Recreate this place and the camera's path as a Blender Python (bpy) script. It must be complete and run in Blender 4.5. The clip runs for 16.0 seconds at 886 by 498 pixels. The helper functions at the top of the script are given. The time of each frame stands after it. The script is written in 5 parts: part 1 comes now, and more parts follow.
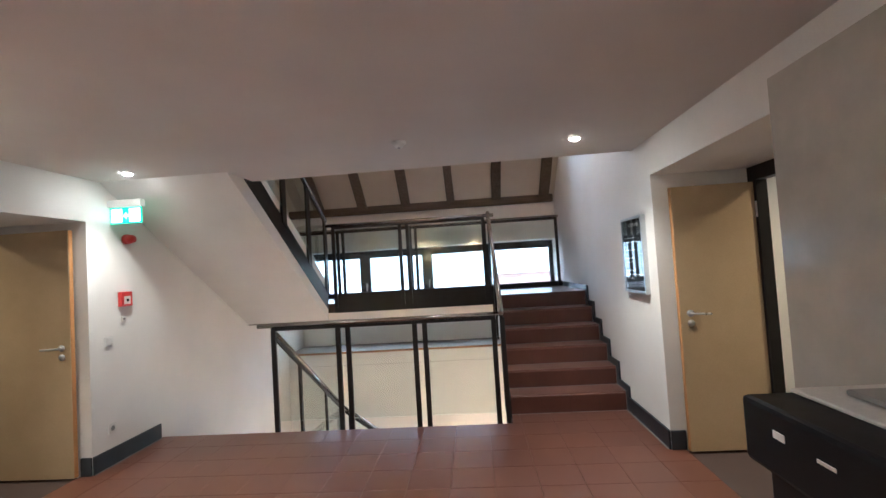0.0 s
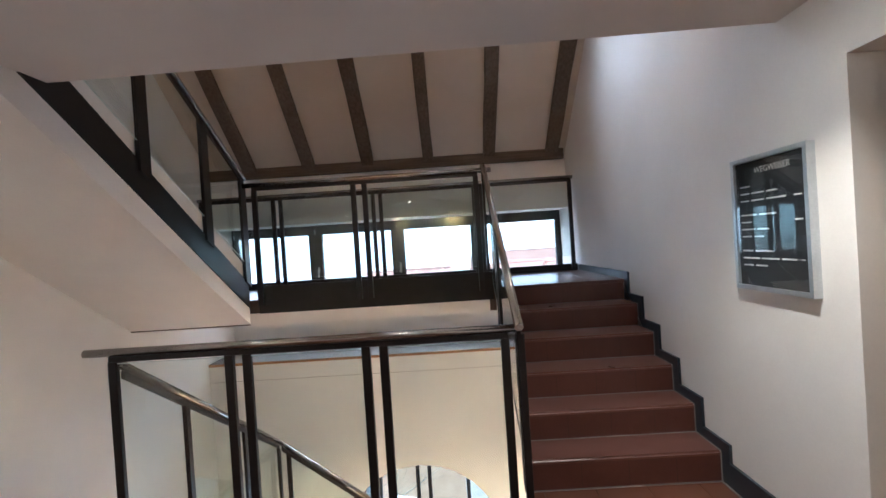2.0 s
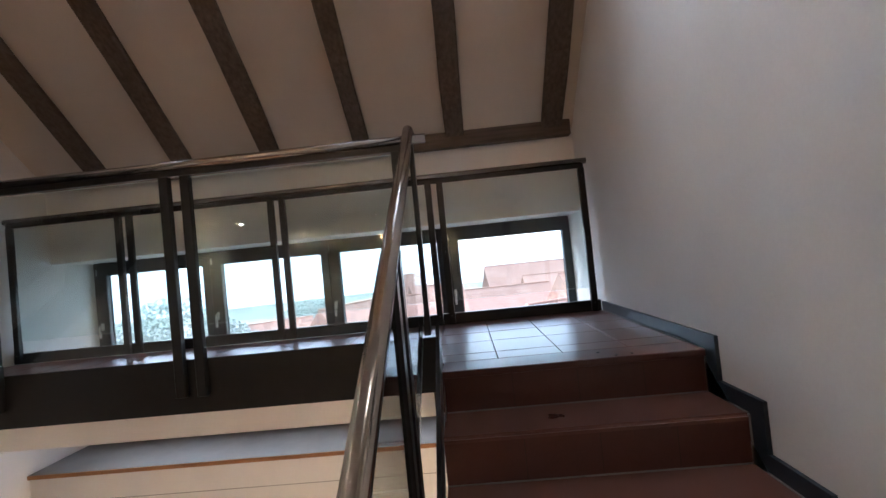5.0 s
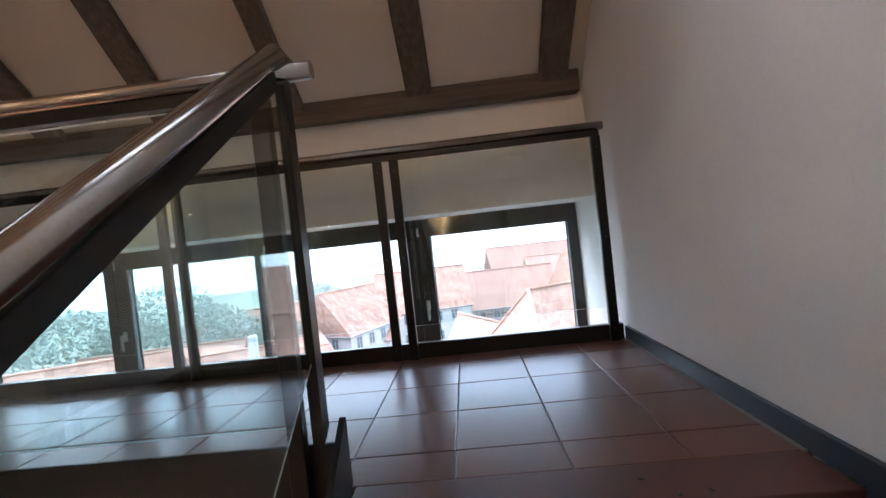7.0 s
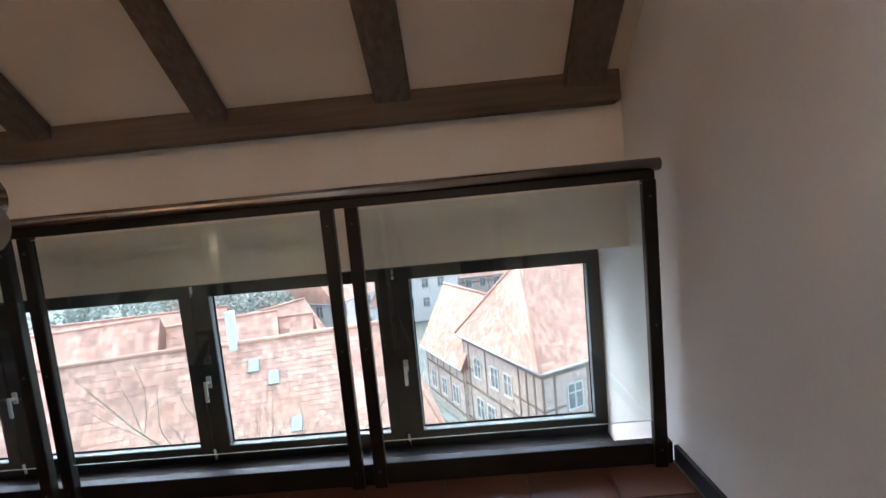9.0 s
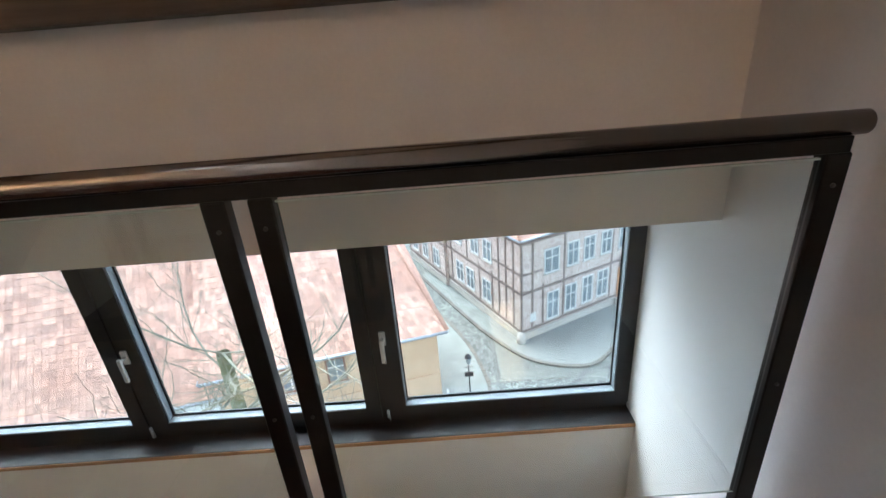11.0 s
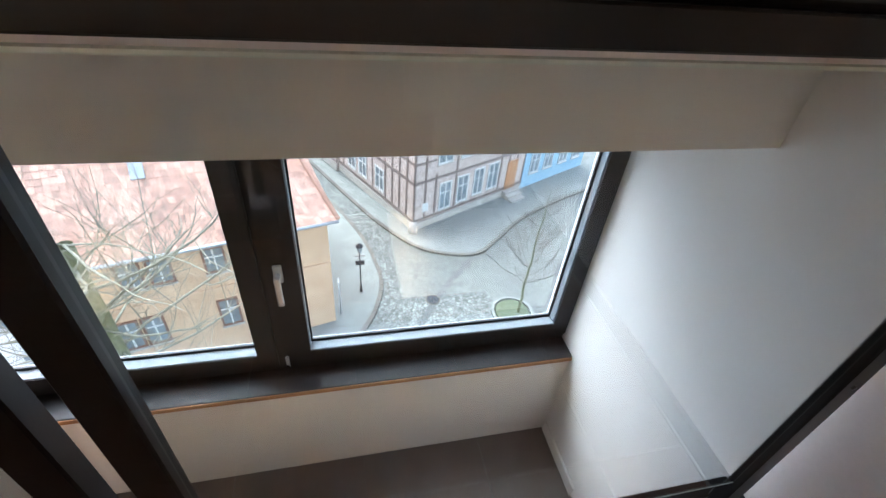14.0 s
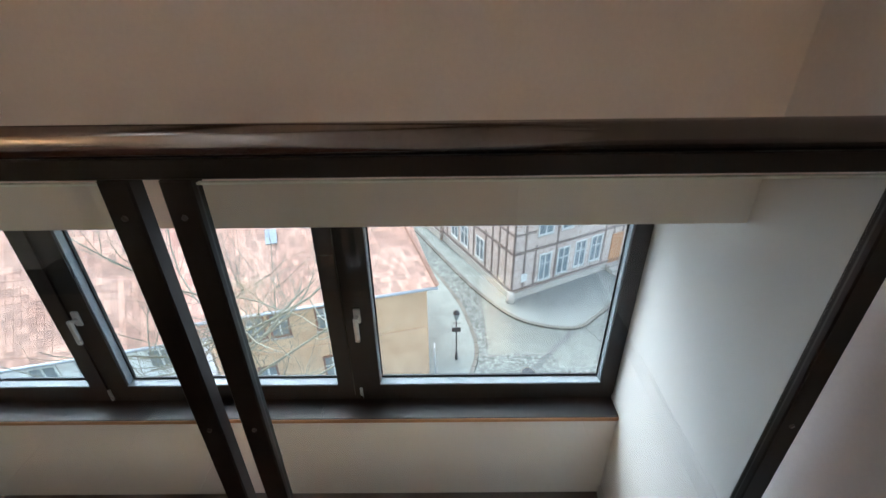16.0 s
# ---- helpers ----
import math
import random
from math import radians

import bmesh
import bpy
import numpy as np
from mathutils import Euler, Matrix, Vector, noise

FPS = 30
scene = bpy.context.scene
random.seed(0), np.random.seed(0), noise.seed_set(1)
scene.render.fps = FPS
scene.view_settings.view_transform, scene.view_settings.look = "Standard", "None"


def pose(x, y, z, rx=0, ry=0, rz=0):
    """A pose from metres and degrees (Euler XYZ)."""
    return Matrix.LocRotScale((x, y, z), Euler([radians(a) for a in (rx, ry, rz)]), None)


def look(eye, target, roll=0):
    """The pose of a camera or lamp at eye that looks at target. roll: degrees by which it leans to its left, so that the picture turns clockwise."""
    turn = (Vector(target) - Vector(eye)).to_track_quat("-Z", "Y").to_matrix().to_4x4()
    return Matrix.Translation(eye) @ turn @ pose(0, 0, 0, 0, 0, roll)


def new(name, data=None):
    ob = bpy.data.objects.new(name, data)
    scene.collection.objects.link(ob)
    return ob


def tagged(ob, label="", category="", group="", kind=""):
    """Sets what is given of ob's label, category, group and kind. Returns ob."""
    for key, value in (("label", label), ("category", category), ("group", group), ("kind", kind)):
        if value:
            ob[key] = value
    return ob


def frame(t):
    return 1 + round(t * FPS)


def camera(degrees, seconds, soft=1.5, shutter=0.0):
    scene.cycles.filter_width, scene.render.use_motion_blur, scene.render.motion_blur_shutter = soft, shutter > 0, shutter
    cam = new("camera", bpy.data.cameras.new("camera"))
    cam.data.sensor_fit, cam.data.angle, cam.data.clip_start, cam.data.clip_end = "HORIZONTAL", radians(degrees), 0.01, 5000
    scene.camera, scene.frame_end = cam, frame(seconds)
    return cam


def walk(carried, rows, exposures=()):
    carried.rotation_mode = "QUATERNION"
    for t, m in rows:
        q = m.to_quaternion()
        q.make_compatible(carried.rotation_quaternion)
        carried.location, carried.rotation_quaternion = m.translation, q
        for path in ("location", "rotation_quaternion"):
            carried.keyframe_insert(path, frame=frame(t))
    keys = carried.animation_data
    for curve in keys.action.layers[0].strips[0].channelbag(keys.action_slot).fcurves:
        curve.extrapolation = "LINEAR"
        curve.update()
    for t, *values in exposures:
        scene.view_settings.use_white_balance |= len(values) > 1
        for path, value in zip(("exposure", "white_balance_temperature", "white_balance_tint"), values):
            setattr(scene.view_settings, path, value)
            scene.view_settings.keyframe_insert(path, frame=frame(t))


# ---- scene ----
# ================= camera =================
cam = camera(89.0, 16.0)
PATH = [
    (0, (0.576, 0.311, 1.509), (0.447, 2.305, 1.591), -3.5),
    (0.5, (0.496, 0.807, 1.556), (0.487, 2.805, 1.629), -3.9),
    (1, (0.459, 1.292, 1.544), (0.473, 3.291, 1.606), -3.9),
    (1.5, (0.434, 1.774, 1.506), (0.438, 3.773, 1.547), -3.5),
    (2, (0.47, 2.22, 1.514), (0.437, 4.22, 1.494), -3.7),
    (2.5, (0.58, 2.634, 1.538), (0.464, 4.631, 1.523), -3.6),
    (3, (0.617, 3.064, 1.537), (0.477, 5.059, 1.528), -4.6),
    (3.5, (0.708, 3.451, 1.534), (0.725, 5.451, 1.51), -5.1),
    (4, (0.807, 3.753, 1.574), (0.83, 5.753, 1.585), -5.1),
    (6.5, (1.202, 5.027, 1.614), (0.909, 7.005, 1.683), -6.7),
    (7, (1.22, 5.281, 1.716), (1.114, 7.278, 1.683), -6.3),
    (7.5, (1.271, 5.49, 1.85), (1.175, 7.488, 1.82), -6.1),
    (8, (1.265, 5.663, 1.915), (1.165, 7.66, 1.863), -5.9),
    (8.5, (1.257, 5.846, 2.035), (1.176, 7.842, 1.929), -5.6),
    (11, (1.222, 6.861, 2.401), (1.195, 8.691, 1.595), -4.7),
    (11.5, (1.217, 7.025, 2.366), (1.272, 8.784, 1.417), -3.1),
    (12, (1.165, 7.207, 2.338), (1.468, 8.876, 1.278), -0.4),
    (12.5, (1.126, 7.308, 2.281), (1.449, 8.881, 1.088), -0.4),
    (13, (1.122, 7.338, 2.256), (1.472, 8.876, 1.026), 1.6),
    (13.5, (1.116, 7.36, 2.25), (1.507, 8.883, 1.014), 4.8),
    (14, (1.116, 7.369, 2.251), (1.536, 8.888, 1.02), 5.8),
    (14.5, (1.11, 7.367, 2.259), (1.547, 8.888, 1.036), 6.7),
    (15, (1.126, 7.314, 2.296), (1.556, 8.865, 1.108), 6.4),
    (15.5, (1.2, 7.194, 2.345), (1.444, 8.855, 1.258), 2.7),
    (16, (1.264, 7.062, 2.402), (1.25, 8.8, 1.412), -0.8),
]
walk(cam, [(t, look(e, g, r)) for t, e, g, r in PATH],
     [(0, 3.1, 5050, 6), (1, 3.1, 5050, 7), (2, 2.84, 5100, 8), (4, 2.5, 5350, 10), (6.5, 2.88, 5450, 10), (7.5, 2.74, 5600, 10), (8.5, 2.7, 5750, 10), (11, 2.78, 5650, 8), (13.5, 2.82, 5700, 13), (16, 2.64, 5750, 9)])

# ================= world and light =================
world = bpy.data.worlds.new("overcast_sky")
scene.world = world
world.use_nodes = True
wn, wl = world.node_tree.nodes, world.node_tree.links
sky = wn.new("ShaderNodeTexSky")
sky.sky_type = 'NISHITA'
sky.sun_disc = False
sky.sun_elevation, sky.sun_rotation = radians(57), radians(-35)
sky.dust_density, sky.air_density = 1.5, 1.0
grey = wn.new("ShaderNodeHueSaturation")
grey.inputs["Saturation"].default_value = 0.5
wl.new(sky.outputs[0], grey.inputs["Color"])
wl.new(grey.outputs[0], wn["Background"].inputs["Color"])
wn["Background"].inputs["Strength"].default_value = 0.15
sun_data = bpy.data.lights.new("sun", 'SUN')
sun_data.energy, sun_data.angle, sun_data.color = 1.5, radians(60), (1.0, 0.985, 0.96)
sun = new("sun", sun_data)
sun.matrix_world = look((-7.8, 11.1, 20.9), (0, 0, 0))


# ================= materials =================
def nodes_of(name, rough=0.5, metal=0.0):
    m = bpy.data.materials.new(name)
    m.use_nodes = True
    nt = m.node_tree
    b = nt.nodes["Principled BSDF"]
    b.inputs["Roughness"].default_value = rough
    b.inputs["Metallic"].default_value = metal
    return m, nt, b


def noise_node(nt, scale, detail=4, rough=0.6):
    tc = nt.nodes.new("ShaderNodeNewGeometry")
    n = nt.nodes.new("ShaderNodeTexNoise")
    n.inputs["Scale"].default_value, n.inputs["Detail"].default_value, n.inputs["Roughness"].default_value = scale, detail, rough
    nt.links.new(tc.outputs["Position"], n.inputs["Vector"])
    return n


def ramp_node(nt, fac, c0, c1, p0=0.3, p1=0.7):
    r = nt.nodes.new("ShaderNodeValToRGB")
    r.color_ramp.elements[0].position, r.color_ramp.elements[1].position = p0, p1
    r.color_ramp.elements[0].color, r.color_ramp.elements[1].color = (*c0, 1), (*c1, 1)
    nt.links.new(fac, r.inputs["Fac"])
    return r


def mixed(nt, a, b, fac, mode='MIX'):
    x = nt.nodes.new("ShaderNodeMix")
    x.data_type, x.blend_type = 'RGBA', mode
    for sock, v in ((x.inputs["Factor"], fac), (x.inputs["A"], a), (x.inputs["B"], b)):
        if isinstance(v, (int, float)):
            sock.default_value = v
        elif isinstance(v, tuple):
            sock.default_value = (*v, 1)
        else:
            nt.links.new(v, sock)
    return x.outputs["Result"]


def surface(name, c0, c1, rough=0.5, metal=0.0, scale=6.0, fine=60.0, bump=0.1, per_piece=0.0, rough_var=0.12, spec=0.5, mottle=0.6):
    """Two scales of colour variation, fine relief, uneven gloss; per_piece varies brightness from object to object."""
    m, nt, b = nodes_of(name, rough, metal)
    big, small = noise_node(nt, scale), noise_node(nt, fine, 6)
    col = ramp_node(nt, big.outputs["Fac"], c0, c1).outputs["Color"]
    sm = ramp_node(nt, small.outputs["Fac"], (0.86, 0.86, 0.86), (1.06, 1.06, 1.06))
    col = mixed(nt, col, sm.outputs["Color"], mottle, 'MULTIPLY')
    if per_piece:
        oi = nt.nodes.new("ShaderNodeObjectInfo")
        geo = nt.nodes.new("ShaderNodeNewGeometry")
        add = nt.nodes.new("ShaderNodeMath")
        add.operation = 'ADD'
        nt.links.new(oi.outputs["Random"], add.inputs[0])
        nt.links.new(geo.outputs["Random Per Island"], add.inputs[1])
        fr = nt.nodes.new("ShaderNodeMath")
        fr.operation = 'FRACT'
        nt.links.new(add.outputs[0], fr.inputs[0])
        lo, hi = 1 - per_piece, 1 + per_piece
        pr = ramp_node(nt, fr.outputs[0], (lo, lo, lo), (hi, hi * 0.98, hi * 0.95), 0, 1)
        col = mixed(nt, col, pr.outputs["Color"], 1.0, 'MULTIPLY')
    nt.links.new(col, b.inputs["Base Color"])
    b.inputs["Specular IOR Level"].default_value = spec
    rr = nt.nodes.new("ShaderNodeMapRange")
    rr.inputs["To Min"].default_value, rr.inputs["To Max"].default_value = max(0.02, rough - rough_var), min(1, rough + rough_var)
    nt.links.new(big.outputs["Fac"], rr.inputs["Value"])
    nt.links.new(rr.outputs[0], b.inputs["Roughness"])
    if bump:
        bp = nt.nodes.new("ShaderNodeBump")
        bp.inputs["Strength"].default_value, bp.inputs["Distance"].default_value = bump, 0.004
        nt.links.new(small.outputs["Fac"], bp.inputs["Height"])
        nt.links.new(bp.outputs[0], b.inputs["Normal"])
    return m


def grained(name, c0, c1, rough, axis, scale=9.0):
    """Wood with grain that runs along one axis."""
    m, nt, b = nodes_of(name, rough)
    tc = nt.nodes.new("ShaderNodeTexCoord")
    mp = nt.nodes.new("ShaderNodeMapping")
    s = [scale * 4] * 3
    s[axis] = scale * 0.22
    mp.inputs["Scale"].default_value = s
    nt.links.new(tc.outputs["Object"], mp.inputs["Vector"])
    n = nt.nodes.new("ShaderNodeTexNoise")
    n.inputs["Scale"].default_value, n.inputs["Detail"].default_value = 1.0, 6
    nt.links.new(mp.outputs[0], n.inputs["Vector"])
    big = noise_node(nt, 2.2)
    col = ramp_node(nt, n.outputs["Fac"], c0, c1).outputs["Color"]
    dirt = ramp_node(nt, big.outputs["Fac"], (0.72, 0.72, 0.72), (1.1, 1.1, 1.1))
    nt.links.new(mixed(nt, col, dirt.outputs["Color"], 0.8, 'MULTIPLY'), b.inputs["Base Color"])
    bp = nt.nodes.new("ShaderNodeBump")
    bp.inputs["Strength"].default_value, bp.inputs["Distance"].default_value = 0.35, 0.004
    nt.links.new(n.outputs["Fac"], bp.inputs["Height"])
    nt.links.new(bp.outputs[0], b.inputs["Normal"])
    return m


def glassy(name, tint=(0.93, 0.97, 0.95), rough=0.0):
    m, nt, b = nodes_of(name, rough)
    b.inputs["Base Color"].default_value = (*tint, 1)
    b.inputs["Transmission Weight"].default_value = 1.0
    b.inputs["IOR"].default_value = 1.48
    return m


def glowing(name, colour, strength):
    m, nt, b = nodes_of(name)
    b.inputs["Base Color"].default_value = (*colour, 1)
    b.inputs["Emission Color"].default_value = (*colour, 1)
    b.inputs["Emission Strength"].default_value = strength
    return m


M_PLASTER = surface("white_plaster", (0.74, 0.72, 0.69), (0.80, 0.785, 0.76), 0.75, scale=1.3, fine=90, bump=0.05, spec=0.25, mottle=0.2)
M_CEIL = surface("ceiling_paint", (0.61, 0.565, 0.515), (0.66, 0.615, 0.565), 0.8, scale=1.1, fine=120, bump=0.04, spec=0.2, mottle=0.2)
# cream, darker than the wall plaster
M_ROOFPAINT = surface("cream_roof_paint", (0.58, 0.52, 0.45), (0.66, 0.595, 0.52), 0.8, scale=1.1, fine=120, bump=0.06, spec=0.2, mottle=0.25)
M_TILE = surface("terracotta_tile", (0.118, 0.048, 0.030), (0.142, 0.060, 0.038), 0.30, scale=1.6, fine=240, bump=0.0, per_piece=0.05, rough_var=0.02)
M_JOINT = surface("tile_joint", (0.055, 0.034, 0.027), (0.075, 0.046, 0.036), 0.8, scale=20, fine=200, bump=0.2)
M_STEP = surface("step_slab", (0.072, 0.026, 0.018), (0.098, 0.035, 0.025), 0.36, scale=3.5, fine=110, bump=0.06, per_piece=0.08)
# treads paler than risers: light from above put into their colour
M_TREAD_LIT = surface("tread_slab_lit_from_above", (0.115, 0.048, 0.034), (0.15, 0.066, 0.048), 0.33, scale=3.0, fine=110, bump=0.06, per_piece=0.06)
M_SKIRT = surface("slate_blue_skirting", (0.016, 0.024, 0.034), (0.028, 0.038, 0.05), 0.35, scale=4, fine=70, bump=0.05)
M_SEAL = surface("sealant", (0.20, 0.19, 0.18), (0.27, 0.26, 0.245), 0.7, scale=10, fine=80, bump=0.05)
M_STEEL = surface("black_steel", (0.007, 0.0065, 0.0065), (0.012, 0.011, 0.0105), 0.36, 0.0, scale=7, fine=140, bump=0.03, spec=0.35)
M_RAIL = surface("dark_steel_rail", (0.36, 0.335, 0.31), (0.42, 0.39, 0.365), 0.2, 1.0, scale=3, fine=160, bump=0.0, rough_var=0.03)
M_SCREW = surface("steel_screw", (0.09, 0.088, 0.085), (0.13, 0.127, 0.12), 0.35, 0.9, scale=30, fine=200, bump=0.0)
M_GLASS = glassy("guard_glass", (0.84, 0.915, 0.90))
M_PANE = glassy("window_glass", (0.97, 0.985, 0.985))
M_EDGE = surface("glass_edge", (0.62, 0.74, 0.70), (0.75, 0.84, 0.80), 0.2, scale=20, fine=80, bump=0.0)
M_FRAME = surface("anthracite_frame", (0.012, 0.0135, 0.0155), (0.018, 0.0195, 0.022), 0.42, scale=5, fine=140, bump=0.05, spec=0.3)
# reflected sky on the sash ledge, painted as a pale blue-grey
M_BEAD = surface("bead_with_sky_tint", (0.17, 0.20, 0.225), (0.22, 0.25, 0.275), 0.6, 0.0, scale=8, fine=100, bump=0.02)
M_HANDLE = surface("satin_aluminium", (0.55, 0.56, 0.57), (0.66, 0.67, 0.68), 0.3, 0.9, scale=20, fine=150, bump=0.02)
M_SILL = surface("dark_sill", (0.013, 0.013, 0.0145), (0.02, 0.02, 0.021), 0.45, scale=4, fine=100, bump=0.08, spec=0.3)
M_WOOD_LIT_EDGE = grained("raw_wood_and_warm_lit_edge", (0.28, 0.12, 0.04), (0.42, 0.2, 0.075), 0.55, 0)
M_LEDGE = surface("grey_ledge", (0.095, 0.084, 0.074), (0.145, 0.13, 0.115), 0.6, scale=6, fine=70, bump=0.1)
M_BEAM_Y = grained("old_rafter_wood", (0.085, 0.062, 0.047), (0.155, 0.12, 0.092), 0.75, 1)
M_BEAM_X = grained("old_purlin_wood", (0.08, 0.06, 0.046), (0.15, 0.115, 0.09), 0.75, 0)
M_DOOR = surface("champagne_door", (0.43, 0.325, 0.19), (0.49, 0.375, 0.23), 0.3, scale=2, fine=120, bump=0.03, rough_var=0.05)
M_DOOREDGE = grained("door_edge_wood", (0.40, 0.19, 0.06), (0.55, 0.29, 0.11), 0.45, 2)
M_GREYDOOR = surface("grey_gloss_paint", (0.46, 0.44, 0.39), (0.50, 0.475, 0.425), 0.14, scale=1.0, fine=8, bump=0.0, rough_var=0.05)
M_ALU = surface("frame_aluminium", (0.52, 0.55, 0.58), (0.64, 0.66, 0.68), 0.35, 0.85, scale=10, fine=100, bump=0.02)
M_BOARD = surface("black_board", (0.010, 0.011, 0.013), (0.016, 0.017, 0.019), 0.5, scale=5, fine=60, bump=0.02)
M_TEXT = surface("white_letters", (0.58, 0.58, 0.56), (0.68, 0.68, 0.66), 0.5, scale=20, fine=100, bump=0.0)
M_RED = surface("red_plastic", (0.42, 0.02, 0.018), (0.52, 0.03, 0.025), 0.35, scale=10, fine=100, bump=0.02)
M_WHITEP = surface("white_plastic", (0.70, 0.69, 0.66), (0.78, 0.77, 0.74), 0.4, scale=10, fine=100, bump=0.02)
M_BLACKP = surface("black_plastic", (0.005, 0.005, 0.006), (0.008, 0.008, 0.010), 0.42, scale=6, fine=180, bump=0.03, spec=0.15)
M_GREYP = surface("grey_plastic", (0.24, 0.238, 0.235), (0.29, 0.288, 0.285), 0.35, scale=6, fine=180, bump=0.03)
M_CARPET = surface("dark_carpet", (0.035, 0.033, 0.03), (0.055, 0.05, 0.045), 0.9, scale=10, fine=300, bump=0.3)
M_SPOT = glowing("downlight_lens", (1.0, 0.86, 0.66), 45)
M_BULB = glowing("warm_bulb", (1.0, 0.70, 0.36), 300)
M_EXIT = glowing("exit_sign_green", (0.05, 0.42, 0.20), 0.30)
M_EXITW = glowing("exit_sign_white", (0.80, 1.0, 0.84), 0.5)


# ================= mesh helpers =================
def box(bm, x0, x1, y0, y1, z0, z1):
    vs = [bm.verts.new((x, y, z)) for x in (x0, x1) for y in (y0, y1) for z in (z0, z1)]
    for f in ((0, 1, 3, 2), (4, 6, 7, 5), (0, 4, 5, 1), (2, 3, 7, 6), (0, 2, 6, 4), (1, 5, 7, 3)):
        bm.faces.new([vs[i] for i in f])
    return bm


def box_of(*a):
    return box(bmesh.new(), *a)


def soft_box(x0, x1, y0, y1, z0, z1, r=0.004, seg=2):
    bm = box_of(x0, x1, y0, y1, z0, z1)
    bmesh.ops.bevel(bm, geom=bm.edges[:], offset=r, segments=seg, affect='EDGES', profile=0.5)
    return bm


def extrude_poly(pts, axis, a0, a1, bm=None):
    """A prism: pts are 2D in the other two axes (in x, y, z order), swept along axis from a0 to a1."""
    bm = bm or bmesh.new()

    def put(p, a):
        v = list(p)
        v.insert(axis, a)
        return bm.verts.new(v)
    lo, hi = [put(p, a0) for p in pts], [put(p, a1) for p in pts]
    bm.faces.new(lo)
    bm.faces.new(hi[::-1])
    n = len(pts)
    for i in range(n):
        bm.faces.new((lo[i], hi[i], hi[(i + 1) % n], lo[(i + 1) % n]))
    bmesh.ops.recalc_face_normals(bm, faces=bm.faces[:])
    return bm


def rod(bm, p, q, r, r2=None, seg=12, caps=True):
    p, q = Vector(p), Vector(q)
    d = q - p
    m = Matrix.Translation((p + q) / 2) @ d.to_track_quat('Z', 'Y').to_matrix().to_4x4()
    bmesh.ops.create_cone(bm, cap_ends=caps, segments=seg, radius1=r, radius2=r if r2 is None else r2, depth=d.length, matrix=m)
    return bm


def rod_of(*a, **k):
    return rod(bmesh.new(), *a, **k)


def tube_path(pts, r, seg=16):
    """A round bar through points with mitred bends and closed ends."""
    bm = bmesh.new()
    pts = [Vector(p) for p in pts]
    rings = []
    up = Vector((0, 0, 1))
    for i, p in enumerate(pts):
        d0 = (p - pts[i - 1]).normalized() if i else (pts[1] - p).normalized()
        d1 = (pts[i + 1] - p).normalized() if i < len(pts) - 1 else d0
        d = (d0 + d1).normalized()
        side = d.cross(up).normalized()
        nrm = side.cross(d).normalized()
        k = 1 / max(0.5, d.dot(d0))
        axis_bend = (d1 - d0)
        ring = []
        for j in range(seg):
            a = 2 * math.pi * j / seg
            o = side * math.cos(a) * r + nrm * math.sin(a) * r
            if axis_bend.length > 1e-5:
                b = axis_bend.normalized()
                o += b * o.dot(b) * (k - 1)
            ring.append(bm.verts.new(p + o))
        rings.append(ring)
    for a, b in zip(rings, rings[1:]):
        for j in range(seg):
            f = bm.faces.new((a[j], a[(j + 1) % seg], b[(j + 1) % seg], b[j]))
            f.smooth = True
    bm.faces.new(rings[0][::-1])
    bm.faces.new(rings[-1])
    bmesh.ops.recalc_face_normals(bm, faces=bm.faces[:])
    return bm


def mesh_ob(name, bm, mat, m=None):
    me = bpy.data.meshes.new(name)
    bm.to_mesh(me)
    bm.free()
    me.materials.append(mat)
    ob = new(name, me)
    if m is not None:
        ob.matrix_world = m
    return ob


def smooth(bm):
    for f in bm.faces:
        f.smooth = True
    return bm


def structure(name, bm, mat, label=""):
    return tagged(mesh_ob(name, bm, mat), label=label, kind="structure")


def thing(name, label, category, at=(0, 0, 0), rz=0, group=""):
    e = new(name)
    e.empty_display_size = 0.1
    e.matrix_world = pose(*at, 0, 0, rz)
    return tagged(e, label, category, group)


def part(name, bm, mat, parent, label=""):
    ob = mesh_ob(name, bm, mat)
    ob.parent = parent
    if label:
        ob["label"] = label
    return ob


def piece(name, me, parent, at, turn=None):
    ob = new(name, me)
    ob.parent = parent
    ob.matrix_basis = (pose(*at) if turn is None else turn)
    return ob


def mesh_only(name, bm, mat):
    me = bpy.data.meshes.new(name)
    bm.to_mesh(me)
    bm.free()
    me.materials.append(mat)
    return me


# ================= plan =================
XR, XL = 2.015, -2.60            # faces of the side walls
RISE, TREAD = 0.184, 0.271
LAND = RISE * 6                   # half landing
STAIR_Y = 4.914                   # foot of the flight
CEIL = 2.425
Y_GUARD, Y_FASCIA, Y_BACK, Y_EDGE = 4.69, 6.42, 7.68, 7.72
X_NEWEL, X_FLIGHT = 0.805, -1.45
Y_HEAD, Y_SILLWALL, Y_GLASS = 8.076, 8.432, 8.519
BOT, TOP = -4.2, 9.3

# ---- walls ----
bm = bmesh.new()
DR0, DR1, DRZ = 2.36, 3.96, 2.139
box(bm, XR, XR + 0.76, -3.0, DR0, BOT, TOP)
box(bm, XR, XR + 0.76, DR0, DR1, DRZ, TOP)
box(bm, XR, XR + 0.76, DR0, DR1, BOT, -0.02)
box(bm, XR, XR + 0.76, DR1, 8.7, BOT, TOP)
structure("wall_east", bm, M_PLASTER, "white plastered thick wall beside the staircase")
bm = bmesh.new()
DL0, DL1, DLZ = 2.82, 3.83, 2.07
box(bm, XL - 0.8, XL, -3.0, DL0, BOT, TOP)
